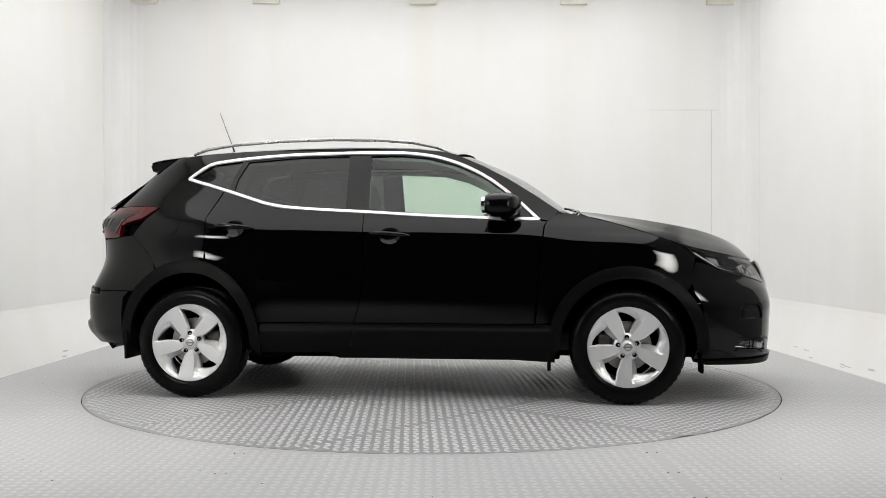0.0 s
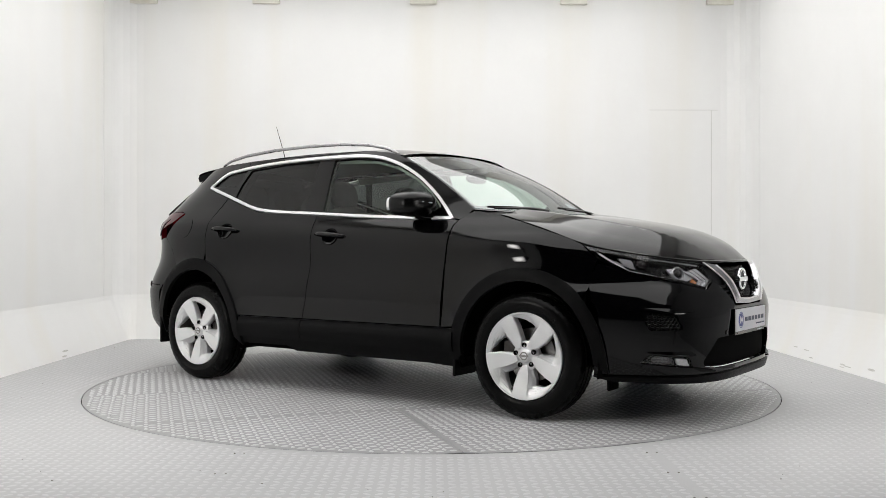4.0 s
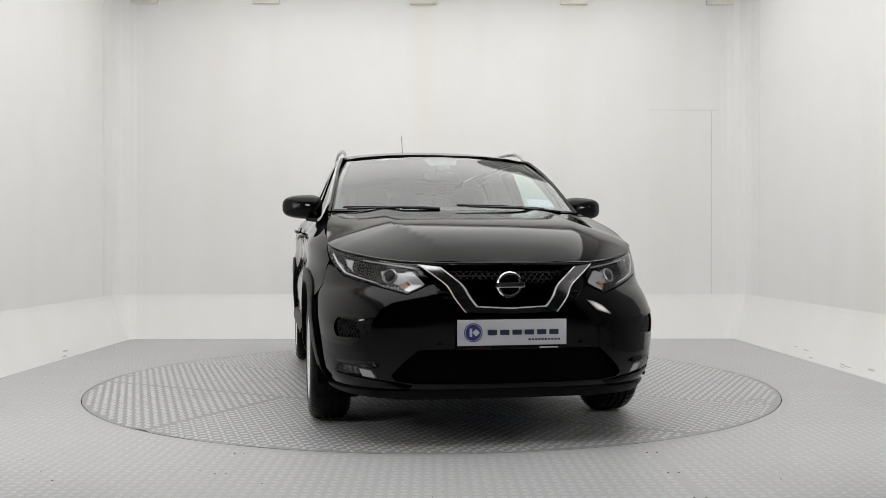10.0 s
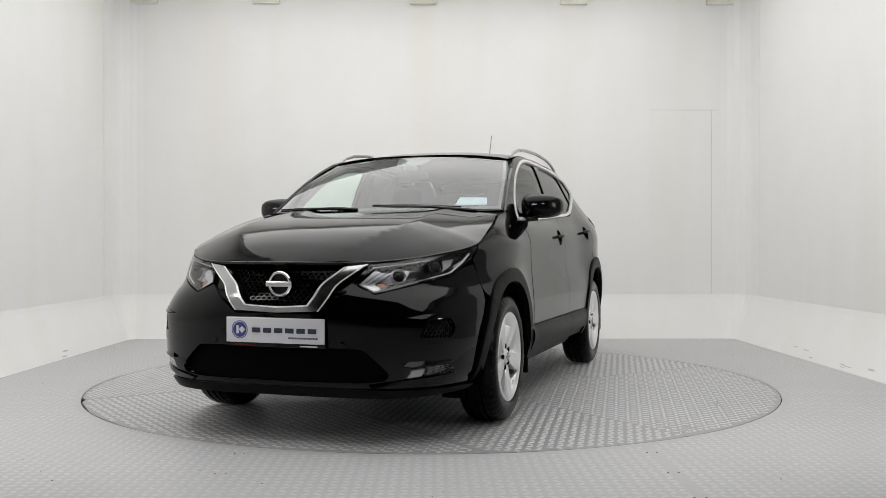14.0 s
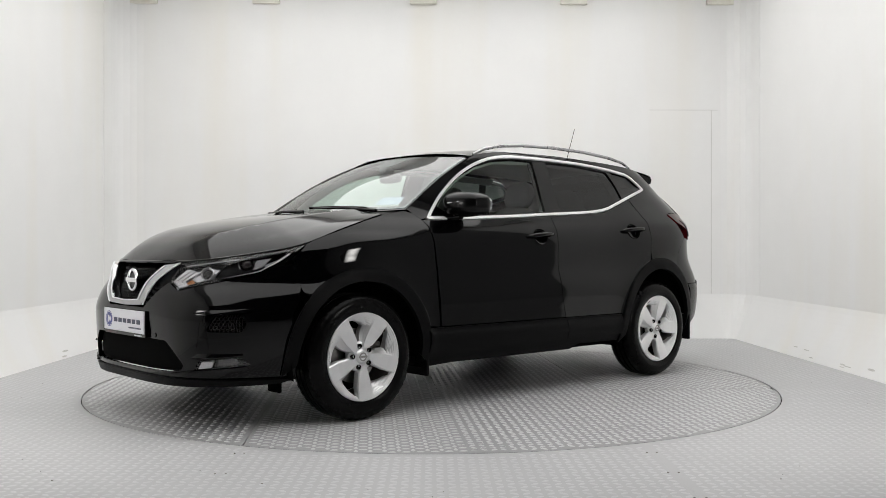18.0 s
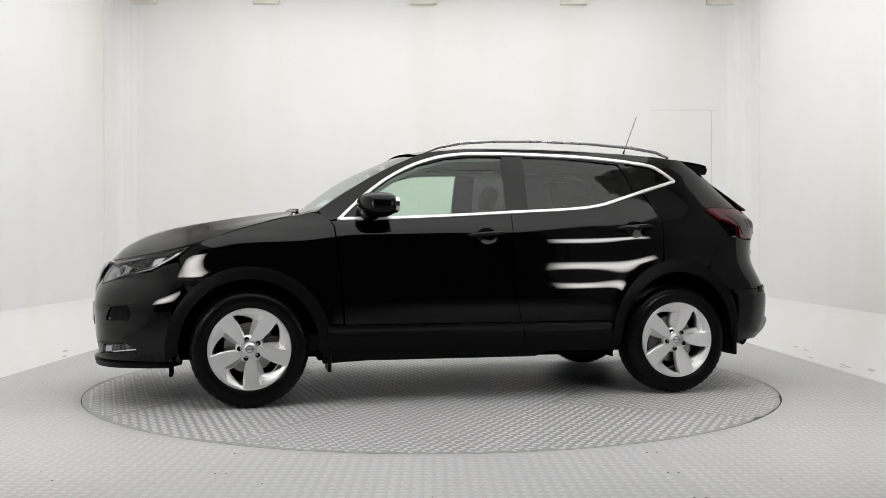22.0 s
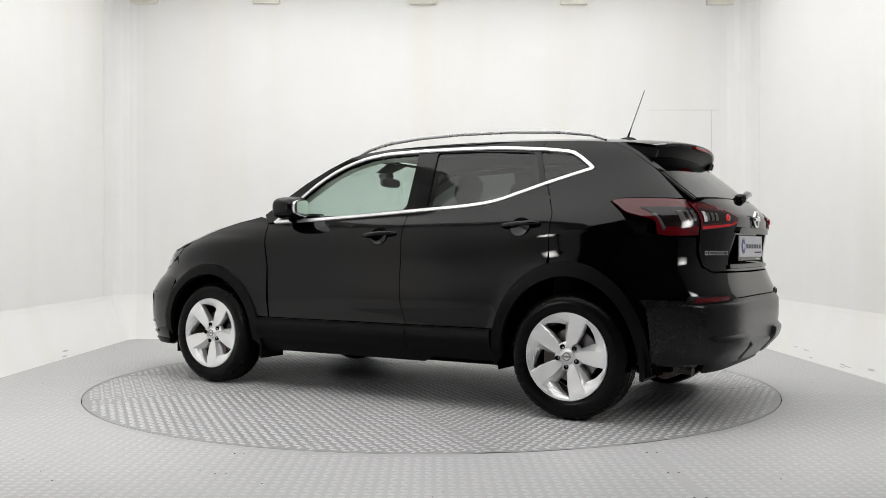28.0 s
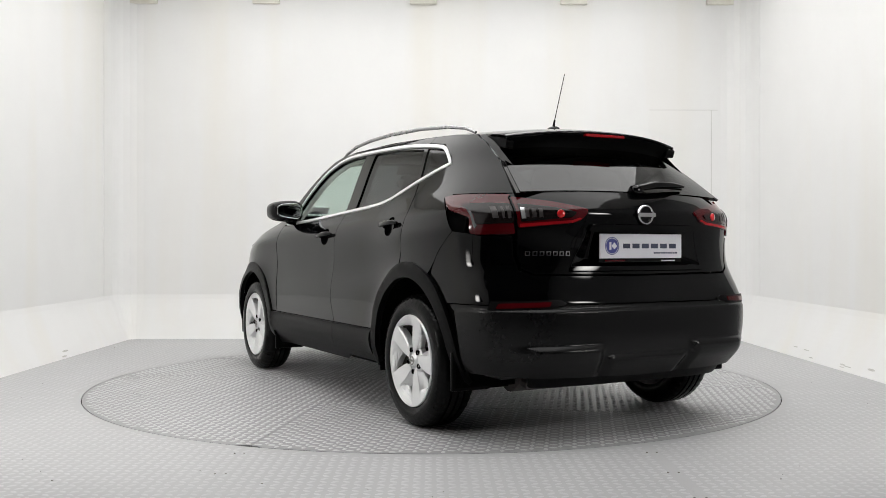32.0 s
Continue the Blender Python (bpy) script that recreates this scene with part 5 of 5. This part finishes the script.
            secs.append([bm.verts.new(at(*v)) for v in ((r, a1 - e, y - .042), (r, a1 - e, y - .006), (r, a1 + .4 * e, y), (r, (a1 + a2) / 2, y + .0008), (r, a2, y), (r, a2 + .12 * (a3 - a2), y + .2 * (low - y)),
                                                        (r, a2 + .5 * (a3 - a2), y + .60 * (low - y)), (r, a3, low), (r, a3 + .3 * e, low - .03))])
        for s0, s1 in zip(secs, secs[1:]):
            for i in range(8):
                bm.faces.new((s0[i], s0[i + 1], s1[i + 1], s1[i]))
        bmesh.ops.recalc_face_normals(bm, faces=bm.faces[:])
        if sum((f.normal.y * f.calc_area() for f in bm.faces)) < 0:
            bmesh.ops.reverse_faces(bm, faces=bm.faces[:])
        part("spoke", bm, ALLOY, rim)
        bm = bmesh.new()
        lathe(bm, [(.0135, .060), (.0135, .0835), (.0105, .0845), (.009, .076), (.001, .076)], 14, pose(-.0585 * math.cos(a + radians(5)), 0, .0585 * math.sin(a + radians(5))))
        bmesh.ops.recalc_face_normals(bm, faces=bm.faces[:])
        part("wheel_nut", bm, PIANO, rim, "dark wheel nut hole", smooth=True)
    bm = bmesh.new()
    lathe(bm, [(.082, .040), (.080, .066), (.070, .074), (.040, .078), (.034, .085), (.030, .089), (.018, .091), (.001, .091)], 36)
    bmesh.ops.recalc_face_normals(bm, faces=bm.faces[:])
    part("hub_cap", bm, ALLOY, rim, "silver hub cap", smooth=True)
    bm = bmesh.new()
    lathe(bm, [(.017, .0905), (.017, .0935), (.023, .0935), (.023, .0905)], 24)
    box(bm, (-.027, .0905, -.005), (.027, .094, .005), 0)
    bmesh.ops.recalc_face_normals(bm, faces=bm.faces[:])
    part("cap_badge", bm, STEEL, rim)
    bm = bmesh.new()
    lathe(bm, [(.07, .008), (.145, .008), (.147, 0), (.145, -.014), (.07, -.014)], 48)
    bmesh.ops.recalc_face_normals(bm, faces=bm.faces[:])
    part("brake_disc", bm, STEEL, hub, "grey steel brake disc", smooth=True)
    bm = bmesh.new()
    ang = 180 if front else 0
    ang = ang if sgn > 0 else 180 - ang
    box(bm, (.085, -.03, -.07), (.165, .030, .07), .012, pose(0, 0, 0, 0, -ang, 0))
    part("caliper", bm, IRON, hub, "dark brake caliper")
    bm = bmesh.new()
    lathe(bm, [(.200, -.088), (.14, -.075), (.05, -.07), (.001, -.07)], 40)
    part("wheel_back", bm, DARK, hub)


def add_wheels(car):
    wheel(car, WB, 1, True, 100)
    wheel(car, -WB, 1, False, 114)
    wheel(car, WB, -1, True, 90)
    wheel(car, -WB, -1, False, 90)


def add_under(car):
    for mi in (False, True):
        for cx, rx, rz, nm in ((WB, .43, .44, "front_arch_liner"), (-WB, .43, .47, "rear_arch_liner")):
            bm = bmesh.new()
            pts = ellipse(cx, .338, rx, rz, -12, 192, 30)
            a = [bm.verts.new((x, .862, z)) for x, z in pts]
            b = [bm.verts.new((x, .50, z)) for x, z in pts]
            for i in range(len(pts) - 1):
                bm.faces.new((a[i], a[i + 1], b[i + 1], b[i]))
            bm.faces.new(b)
            if mi:
                flip_y(bm)
            part(nm, bm, DARK, car)
        bm = bmesh.new()
        box(bm, (1.755, .66, .178), (1.775, .77, .26), .008)
        if mi:
            flip_y(bm)
        part("air_deflector", bm, DARK, car, "black air deflector ahead of the wheel")
        for x0, z0, nm in ((.855, .195, "front_mud_flap"), (-1.745, .235, "rear_mud_flap")):
            bm = bmesh.new()
            box(bm, (x0, .665, z0), (x0 + .022, .878, z0 + .19), .008)
            if mi:
                flip_y(bm)
            part(nm, bm, CLAD, car, "black mud flap")
    bm = bmesh.new()
    box(bm, (-1.80, -.60, .255), (2.00, .60, .30), .01)
    box(bm, (-.93, -.80, .255), (.93, .80, .30), .01)
    part("underbody", bm, DARK, car, "dark underbody")
    bm = bmesh.new()
    tube(bm, [(-1.30, -.62, .335), (-1.30, .62, .335)], .045, 12)
    tube(bm, [(1.323, -.62, .31), (1.323, .62, .31)], .04, 12)
    part("axle", bm, IRON, car)
    bm = bmesh.new()
    tube(bm, [(-1.75, .18, .30), (-1.75, .56, .30)], .085, 18)
    tube(bm, [(-1.80, .52, .27), (-1.90, .54, .262)], .022, 12)
    part("exhaust", bm, IRON, car, "dark exhaust silencer and pipe", smooth=True)


def add_cabin(car):
    def seat(x, y, wide=.50, head=True, rake=14):
        s = new("seat")
        s.parent = car
        s.matrix_basis = pose(x, y, .36)
        bm = bmesh.new()
        blob(bm, (0, 0, .20), (.27, wide / 2, .10), 3.2, 20)
        part("cushion", bm, FABRIC, s, smooth=True)
        bm = bmesh.new()
        blob(bm, (0, 0, .32), (.085, wide / 2, .34), 3.2, 20, pose(-.26, 0, .20, 0, -rake, 0))
        part("backrest", bm, FABRIC, s, smooth=True)
        if head:
            bm = bmesh.new()
            blob(bm, (0, 0, .745), (.055, .125, .095), 2.8, 16, pose(-.26, 0, .20, 0, -rake, 0))
            part("headrest", bm, FABRIC, s, smooth=True)
        tagged(s, "dark cloth car seat")
    seat(.02, .36)
    seat(.02, -.36)
    seat(-.86, .36, .46)
    seat(-.86, -.36, .46)
    seat(-.88, 0, .26)
    bm = bmesh.new()
    blob(bm, (.74, 0, .90), (.30, .73, .20), 3.4, 28)
    blob(bm, (.62, -.36, 1.05), (.16, .20, .065), 2.6, 16)
    part("dashboard", bm, TRIM, car, "dark dashboard", smooth=True)
    # steering wheel on the right
    bm = bmesh.new()
    m = pose(.42, -.36, .99, 0, -68, 0)
    pts = [m @ Vector((.185 * math.cos(k * math.tau / 28), .185 * math.sin(k * math.tau / 28), 0)) for k in range(29)]
    tube(bm, pts, .015, 8, cap=False)
    blob(bm, (0, 0, 0), (.075, .085, .03), 2.6, 14, m)
    box(bm, (-.16, -.012, -.01), (.16, .012, .01), 0, m)
    part("steering_wheel", bm, TRIM, car, "black steering wheel", smooth=True)
    bm = bmesh.new()
    blob(bm, (.44, 0, 1.385), (.020, .115, .034), 3, 16)
    blob(bm, (.475, 0, 1.435), (.045, .050, .024), 3, 14)
    part("cabin_mirror", bm, GREYTRIM, car, "dark rear-view mirror and sensor box", smooth=True)
    # inner linings: headliner, floor, door cards, load bay cover
    panel("headliner", [(-1.55, -.95), (-1.55, .95), (.28, .95), (.28, -.95)], roof, LINER, car, "grey headliner", step=.08, unit=(1, .6), lift=-.035, depth=.002)
    bm = bmesh.new()
    box(bm, (-1.90, -.70, .30), (1.0, .70, .40))
    box(bm, (-1.85, -.62, .96), (-1.16, .62, .985))
    part("cabin_floor", bm, TRIM, car)
    for mi in (False, True):
        panel("door_card", [(.80, .42), (.80, 1.06), (.3, 1.075), (-.26, 1.108), (-.8, 1.14), (-1.15, 1.22), (-1.15, .95), (-.90, .86), (-.84, .70), (-.84, .42)], side, TRIM, car, "dark door lining", step=.08, lift=-.07, depth=.03, mirror=mi)
        panel("pillar_lining", [(.82, 1.12), (.64, 1.29), (.475, 1.40), (.303, 1.48), (.129, 1.525), (-1.1, 1.52), (-1.1, 1.46), (-.33, 1.50), (.1, 1.48), (.28, 1.43), (.45, 1.345), (.6, 1.24), (.70, 1.13)],
              side, LINER, car, "grey pillar lining", step=.05, lift=-.05, depth=.004, mirror=mi)
        panel("b_pillar_lining", [(-.22, 1.12), (-.235, 1.50), (-.38, 1.50), (-.385, 1.12)], side, TRIM, car, step=.06, lift=-.045, depth=.004, mirror=mi)
        panel("d_pillar_lining", [(-1.10, 1.30), (-1.05, 1.47), (-.97, 1.48), (-1.05, 1.27)], side, TRIM, car, step=.06, lift=-.045, depth=.004, mirror=mi)
    # paper disc low in the screen and the sticker at its head
    panel("tax_disc", [(.10, .62), (.10, .87), (.20, .86), (.20, .64)], screen, PAPER, car, "pale paper notice inside the windscreen", step=.05, unit=(.75, .68), lift=-.012, depth=.001)
    panel("screen_sticker", [(.945, -.66), (.945, -.55), (.97, -.55), (.97, -.66)], screen, WHITE, car, "small white sticker", step=.05, unit=(.75, .68), lift=-.010, depth=.001)
    panel("sensor_shade", [(.78, -.13), (.80, .13), (.99, .20), (.99, -.20)], screen, GREYTRIM, car, "grey sensor shade", step=.05, unit=(.75, .68), lift=-.014, depth=.002)


# ------------------------------------------------------------------ the car
def ellipse(cx, cz, rx, rz, a0, a1, n=28):
    return [(cx + rx * math.cos(radians(a0 + (a1 - a0) * k / n)), cz + rz * math.sin(radians(a0 + (a1 - a0) * k / n))) for k in range(n + 1)]


WB = 1.323
HANDLES = ((-.085, .995), (-1.045, 1.040))
ARCH_F = (WB, .338, .468, .474)
ARCH_R = (-WB, .338, .445, .510)
IN_F = (WB, .338, .398, .405)
IN_R = (-WB, .338, .385, .432)
CHROME_TOP = [(.815, 1.092), (.64, 1.255), (.475, 1.373), (.303, 1.455), (.129, 1.503), (-.047, 1.521), (-.322, 1.524),
              (-.681, 1.518), (-1.051, 1.493), (-1.25, 1.467), (-1.408, 1.352)]
_ct = curve(CHROME_TOP[:10])
CHROME_TOP = [(float(x), float(_ct(x))) for x in np.linspace(.815, -1.235, 30)] + [(-1.275, 1.457), (-1.32, 1.430), (-1.375, 1.388), (-1.402, 1.364), (-1.404, 1.352)]
CHROME_LOW = [(-1.39, 1.345), (-1.149, 1.274), (-.942, 1.212), (-.804, 1.167), (-.258, 1.133), (.30, 1.101), (.644, 1.088), (.80, 1.085)]
_cl = curve([(-1.39, 1.345), (-1.149, 1.274), (-.96, 1.214), (-.86, 1.184), (-.72, 1.162), (-.258, 1.133), (.30, 1.101), (.644, 1.088), (.80, 1.085)])
CHROME_LOW = [(float(x), float(_cl(x))) for x in np.linspace(-1.39, .80, 36)]
DLO = CHROME_TOP + CHROME_LOW


def build_car():
    car = new("car")
    tagged(car, "glossy black five-door crossover car parked on the turntable", "car")
    for mi in (False, True):
        sfx = dict(parent=car, mirror=mi)
        G = 0.0022
        panel("fender", [(.858, 1.083), (.84, 1.05), (.806, .8), (.80, .60), (.784, .47)] + ellipse(*ARCH_F, 163, 44, 36)
              + [(1.69, .70), (1.712, .836), (1.722, .862), (1.642, .930), (1.630, .946), (1.52, .985), (1.4, 1.023), (1.25, 1.068), (1.1, 1.106), (.96, 1.132), (.90, 1.12)],
              side, PAINT, gap=G, **sfx)
        cups = [ellipse(cx, cz - .004, .064, .050, 0, 345, 24) for cx, cz in HANDLES]
        fd = panel("front_door", [(.856, 1.08), (.836, 1.05), (.80, .8), (.778, .47), (-.30, .47), (-.262, .60), (-.246, .784), (-.250, 1.0), (-.256, 1.130), (.30, 1.098), (.644, 1.085)],
                   side, PAINT, gap=G, holes=[cups[0]], **sfx)
        rd = panel("rear_door", [(-.256, 1.130), (-.250, 1.0), (-.246, .784), (-.262, .60), (-.30, .47), (-.885, .47)] + ellipse(*ARCH_R, 15, 76, 18)
                   + [(-1.226, .90), (-1.229, 1.105), (-1.149, 1.271), (-.942, 1.209), (-.804, 1.164)],
                   side, PAINT, gap=G, holes=[cups[1]], **sfx)
        panel("quarter_panel", [(-1.065, 1.497), (-1.25, 1.472), (-1.413, 1.352), (-1.155, 1.271), (-1.229, 1.105), (-1.226, .90)] + ellipse(*ARCH_R, 78, 118, 12)
              + [(-1.60, .90), (-1.70, 1.0), (-1.62, 1.10), (-1.545, 1.165), (-1.60, 1.182), (-1.77, 1.181), (-1.925, 1.178), (-1.80, 1.275), (-1.70, 1.36), (-1.58, 1.45),
                 (-1.47, 1.507), (-1.3, 1.524), (-1.08, 1.535)],
              side, PAINT, gap=G, **sfx)
        panel("roof_side", [(-1.08, 1.535), (-.5, 1.551), (0, 1.544), (.2, 1.522), (.29, 1.503), (.46, 1.428), (.615, 1.347), (.77, 1.25), (.93, 1.142), (.90, 1.115), (.858, 1.083)]
              + [p for p in CHROME_TOP if p[0] > -1.06] + [(-1.065, 1.497)], side, PAINT, gap=0.001, **sfx)
        # window surround and panes
        panel("window_trim", DLO, side, BRIGHT, label="bright metal window surround", holes=[shrunk(DLO, .0165)], lift=.004, depth=.02, step=.02, **sfx)
        panel("pillar_cover", shrunk(DLO, .017), side, PIANO, holes=[
            [(.60, 1.112), (.30, 1.122), (-.225, 1.155), (-.237, 1.498), (-.047, 1.497), (.129, 1.479), (.303, 1.431), (.475, 1.349), (.60, 1.262), (.70, 1.165)],
            [(-.372, 1.163), (-.72, 1.184), (-.86, 1.206), (-.96, 1.236), (-1.092, 1.278), (-1.075, 1.36), (-1.022, 1.468), (-.681, 1.494), (-.372, 1.50)],
            [(-1.128, 1.298), (-1.365, 1.370), (-1.25, 1.448), (-1.062, 1.470)]], lift=-.006, depth=.02, hole_rnd=.012, step=.025, **sfx)
        panel("front_door_glass", [(.62, 1.10), (.30, 1.11), (-.235, 1.145), (-.247, 1.508), (-.047, 1.507), (.129, 1.489), (.303, 1.441), (.475, 1.359), (.61, 1.272), (.72, 1.16)],
              side, CLEAR, lift=-.014, depth=.004, step=.05, **sfx)
        panel("rear_door_glass", [(-.365, 1.153), (-.72, 1.174), (-.86, 1.196), (-.96, 1.226), (-1.100, 1.268), (-1.083, 1.36), (-1.03, 1.478), (-.681, 1.504), (-.365, 1.51)],
              side, PRIVACY, lift=-.014, depth=.004, step=.05, **sfx)
        panel("quarter_glass", [(-1.115, 1.292), (-1.375, 1.372), (-1.24, 1.453), (-1.05, 1.476)], side, PRIVACY, lift=-.012, depth=.004, step=.05, **sfx)
        # lower cladding
        panel("front_arch_trim", ellipse(*ARCH_F, -8, 188, 40)[::-1] + ellipse(*IN_F, -2, 182, 40), side, CLAD, lift=.008, depth=.03, step=.025, **sfx)
        panel("rear_arch_trim", ellipse(*ARCH_R, -8, 188, 40)[::-1] + ellipse(*IN_R, -2, 182, 40), side, CLAD, lift=.008, depth=.03, step=.025, **sfx)
        panel("front_door_cladding", [(.88, .468), (.875, .33), (-.315, .33), (-.30, .468)], side_clad, CLAD, lift=.004, gap=.002, **sfx)
        panel("rear_door_cladding", [(-.30, .468), (-.315, .33), (-.88, .33), (-.872, .468)], side_clad, CLAD, lift=.004, gap=.002, **sfx)
        panel("sill", [(.90, .328), (.90, .235), (.65, .25), (-.40, .25), (-.47, .285), (-.89, .28), (-.89, .328)], side, CLAD, lift=-.006, depth=.04, **sfx)
        # inner shell behind the gaps
        holes = [ellipse(WB, .338, .43, .44, 0, 354, 40), ellipse(-WB, .338, .43, .48, 0, 354, 40)]
        panel("inner_shell", [(1.68, .30), (1.68, .92), (1.1, 1.08), (.8, 1.07), (-.3, 1.11), (-.8, 1.14), (-1.75, 1.14), (-1.75, .30)], side, DARK,
              holes=holes, lift=-.03, depth=.002, step=.08, **sfx)

    # bonnet, screen, roof
    xs = list(np.linspace(1.06, 2.155, 30))
    edge = [(x, float(HOOD_Y(x)) - .003) for x in xs]
    panel("bonnet", [(1.05, 0.0), (1.06, .5), (1.10, .754)] + edge[2:] + [(2.16, 0)] + [(x, -y) for x, y in edge[2:]][::-1] + [(1.10, -.754), (1.06, -.5)],
          hood, PAINT, car, step=.03, depth=.02)
    bm = bmesh.new()
    lip = [(float(x), float(HOOD_Y(x)) - .006, float(HOOD_E(x)) - .001) for x in np.linspace(1.78, 2.15, 30)] + [(2.161, .10, .846), (2.163, 0, .846)]
    tube(bm, lip + [(x, -y, z) for x, y, z in lip[:-1]][::-1], .0075, 8)
    part("bonnet_lip", bm, PAINT, car, smooth=True)
    panel("windscreen", [(0.02, -.985), (0.02, .985), (.985, .985), (.985, -.985)], screen, SCREEN, car, step=.04, depth=.005, unit=(.75, .68), lift=-.004)
    # black edge print of the screen
    panel("screen_border", [(0.0, -1.0), (0.0, 1.0), (1.0, 1.0), (1.0, -1.0)], screen, PIANO, car, step=.04, depth=.01, unit=(.75, .68), lift=-.006,
          holes=[[(.06, -.955), (.06, .955), (.955, .955), (.975, .6), (.975, -.6), (.955, -.955)]])
    panel("roof_panel", [(-1.60, -1), (-1.60, 1), (.375, 1), (.375, -1)], roof, PAINT, car, step=.035, unit=(1, .6), depth=.012)
    panel("rear_window", [(.01, -.97), (.01, .97), (.99, .97), (.99, -.97)], rear_glass, BACKGLASS, car, step=.04, unit=(.46, .6), depth=.005)
    # nose
    L = [on_nose(x=1.70, z=.30), on_nose(x=1.705, z=.66), on_nose(x=1.72, z=.84), on_nose(x=1.80, z=.822), on_nose(.745, .785), on_nose(.60, .738), on_nose(.474, .703), on_nose(.38, .745),
         on_nose(.34, .71), on_nose(.215, .612)]
    mir = lambda pts: [(-a, b) for a, b in pts][::-1]
    intake = [on_nose(.43, .452), on_nose(.25, .455), (0, .455), on_nose(-.25, .455), on_nose(-.43, .452), on_nose(-.55, .335), on_nose(-.53, .310), on_nose(-.44, .300), (0, .296), on_nose(.44, .300), on_nose(.53, .310), on_nose(.55, .335)]
    fog = [on_nose(.600, .308), on_nose(.635, .364), on_nose(.775, .380), on_nose(.79, .338)]
    vent = [on_nose(.676, .508), on_nose(.706, .582), on_nose(.782, .594), on_nose(.800, .548), on_nose(.788, .504)]
    panel("front_bumper", [(0, .272)] + [on_nose(x=1.70, z=.262)] + L[1:] + [(0, .612)] + mir(L[1:]) + [(-on_nose(x=1.70, z=.262)[0], .262)], nose, PAINT, car,
          holes=[intake, fog, mir(fog), vent, mir(vent)], hole_rnd=.02, step=.03, gap=.0015)
    panel("front_lip", [(0, .232), on_nose(.5, .232), on_nose(x=1.78, z=.240), on_nose(x=1.70, z=.261), on_nose(.5, .270), (0, .271), on_nose(-.5, .270), (-on_nose(x=1.70, z=.261)[0], .261), (-on_nose(x=1.78, z=.240)[0], .240), on_nose(-.5, .232)], nose, CLAD, car,
          lift=.012, depth=.05, step=.04)
    panel("lower_intake", intake, nose, DARK, car, lift=-.05, depth=.01, step=.05)
    # tail
    B = [on_tail(x=-1.685, z=.655), on_tail(x=-1.61, z=.735), on_tail(x=-1.545, z=.785), on_tail(x=-1.60, z=.90), on_tail(x=-1.70, z=1.0), on_tail(x=-1.79, z=.99), on_tail(x=-1.84, z=.978), on_tail(.675, .975), on_tail(.67, .88), on_tail(.655, .815), on_tail(.60, .79)]
    panel("rear_bumper", [(0, .655)] + B + [(0, .785)] + mir(B), tail, PAINT, car, step=.03, gap=.002)
    C = [on_tail(x=-1.73, z=.33), on_tail(x=-1.74, z=.62), on_tail(x=-1.72, z=.652)]
    panel("rear_bumper_cladding", [(0, .30)] + C + [(0, .652)] + mir(C), tail_low, BUMPER, car, "black plastic lower rear bumper with folds", step=.014, lift=.002)
    T = [on_tail(.60, .795), on_tail(.645, .82), on_tail(.66, .90), on_tail(.66, 1.0), on_tail(.655, 1.178)]
    recess = [on_tail(.405, .832), on_tail(.335, 1.0), on_tail(-.335, 1.0), on_tail(-.405, .832)]
    inner = [on_tail(.315, .864), on_tail(.29, .999), on_tail(-.29, .999), on_tail(-.315, .864)]
    panel("tailgate", [(0, .79)] + T + [on_tail(.3, 1.19), (0, 1.193), on_tail(-.3, 1.19)] + mir(T), tail, PAINT, car, holes=[recess], step=.03, gap=.0025, hole_rnd=.008)
    panel("plate_recess", inner, tail, PAINT, car, step=.04, lift=-.03, depth=.005)
    for i in (0, 2, 3):
        j = (i + 1) % 4
        bm = bmesh.new()
        n = 14
        rows = []
        for a, b, lift in ((recess[i], recess[j], .0), (inner[i], inner[j], -.031)):
            rows.append([bm.verts.new(on_surface(tail, a[0] + (b[0] - a[0]) * k / n, a[1] + (b[1] - a[1]) * k / n, lift)[0]) for k in range(n + 1)])
        for k in range(n):
            bm.faces.new((rows[0][k], rows[0][k + 1], rows[1][k + 1], rows[1][k]))
        part("recess_slope", bm, PAINT, car, smooth=True)
    add_front(car, intake, fog, vent, mir)
    add_rear(car, recess, mir)
    add_sides(car)
    add_top(car)
    add_wheels(car)
    add_under(car)
    add_cabin(car)
    return car


car = build_car()


def motions():
    rows = []
    deck = []
    for k in range(33):
        a = turned(k)
        rows.append((float(k), pose(0, 0, 0, 0, 0, a) @ pose(CAR_X, CAR_Y, 0.002)))
        deck.append((float(k), pose(0, 0, 0, 0, 0, a)))
    walk(car, rows)
    walk(turntable, deck)


motions()
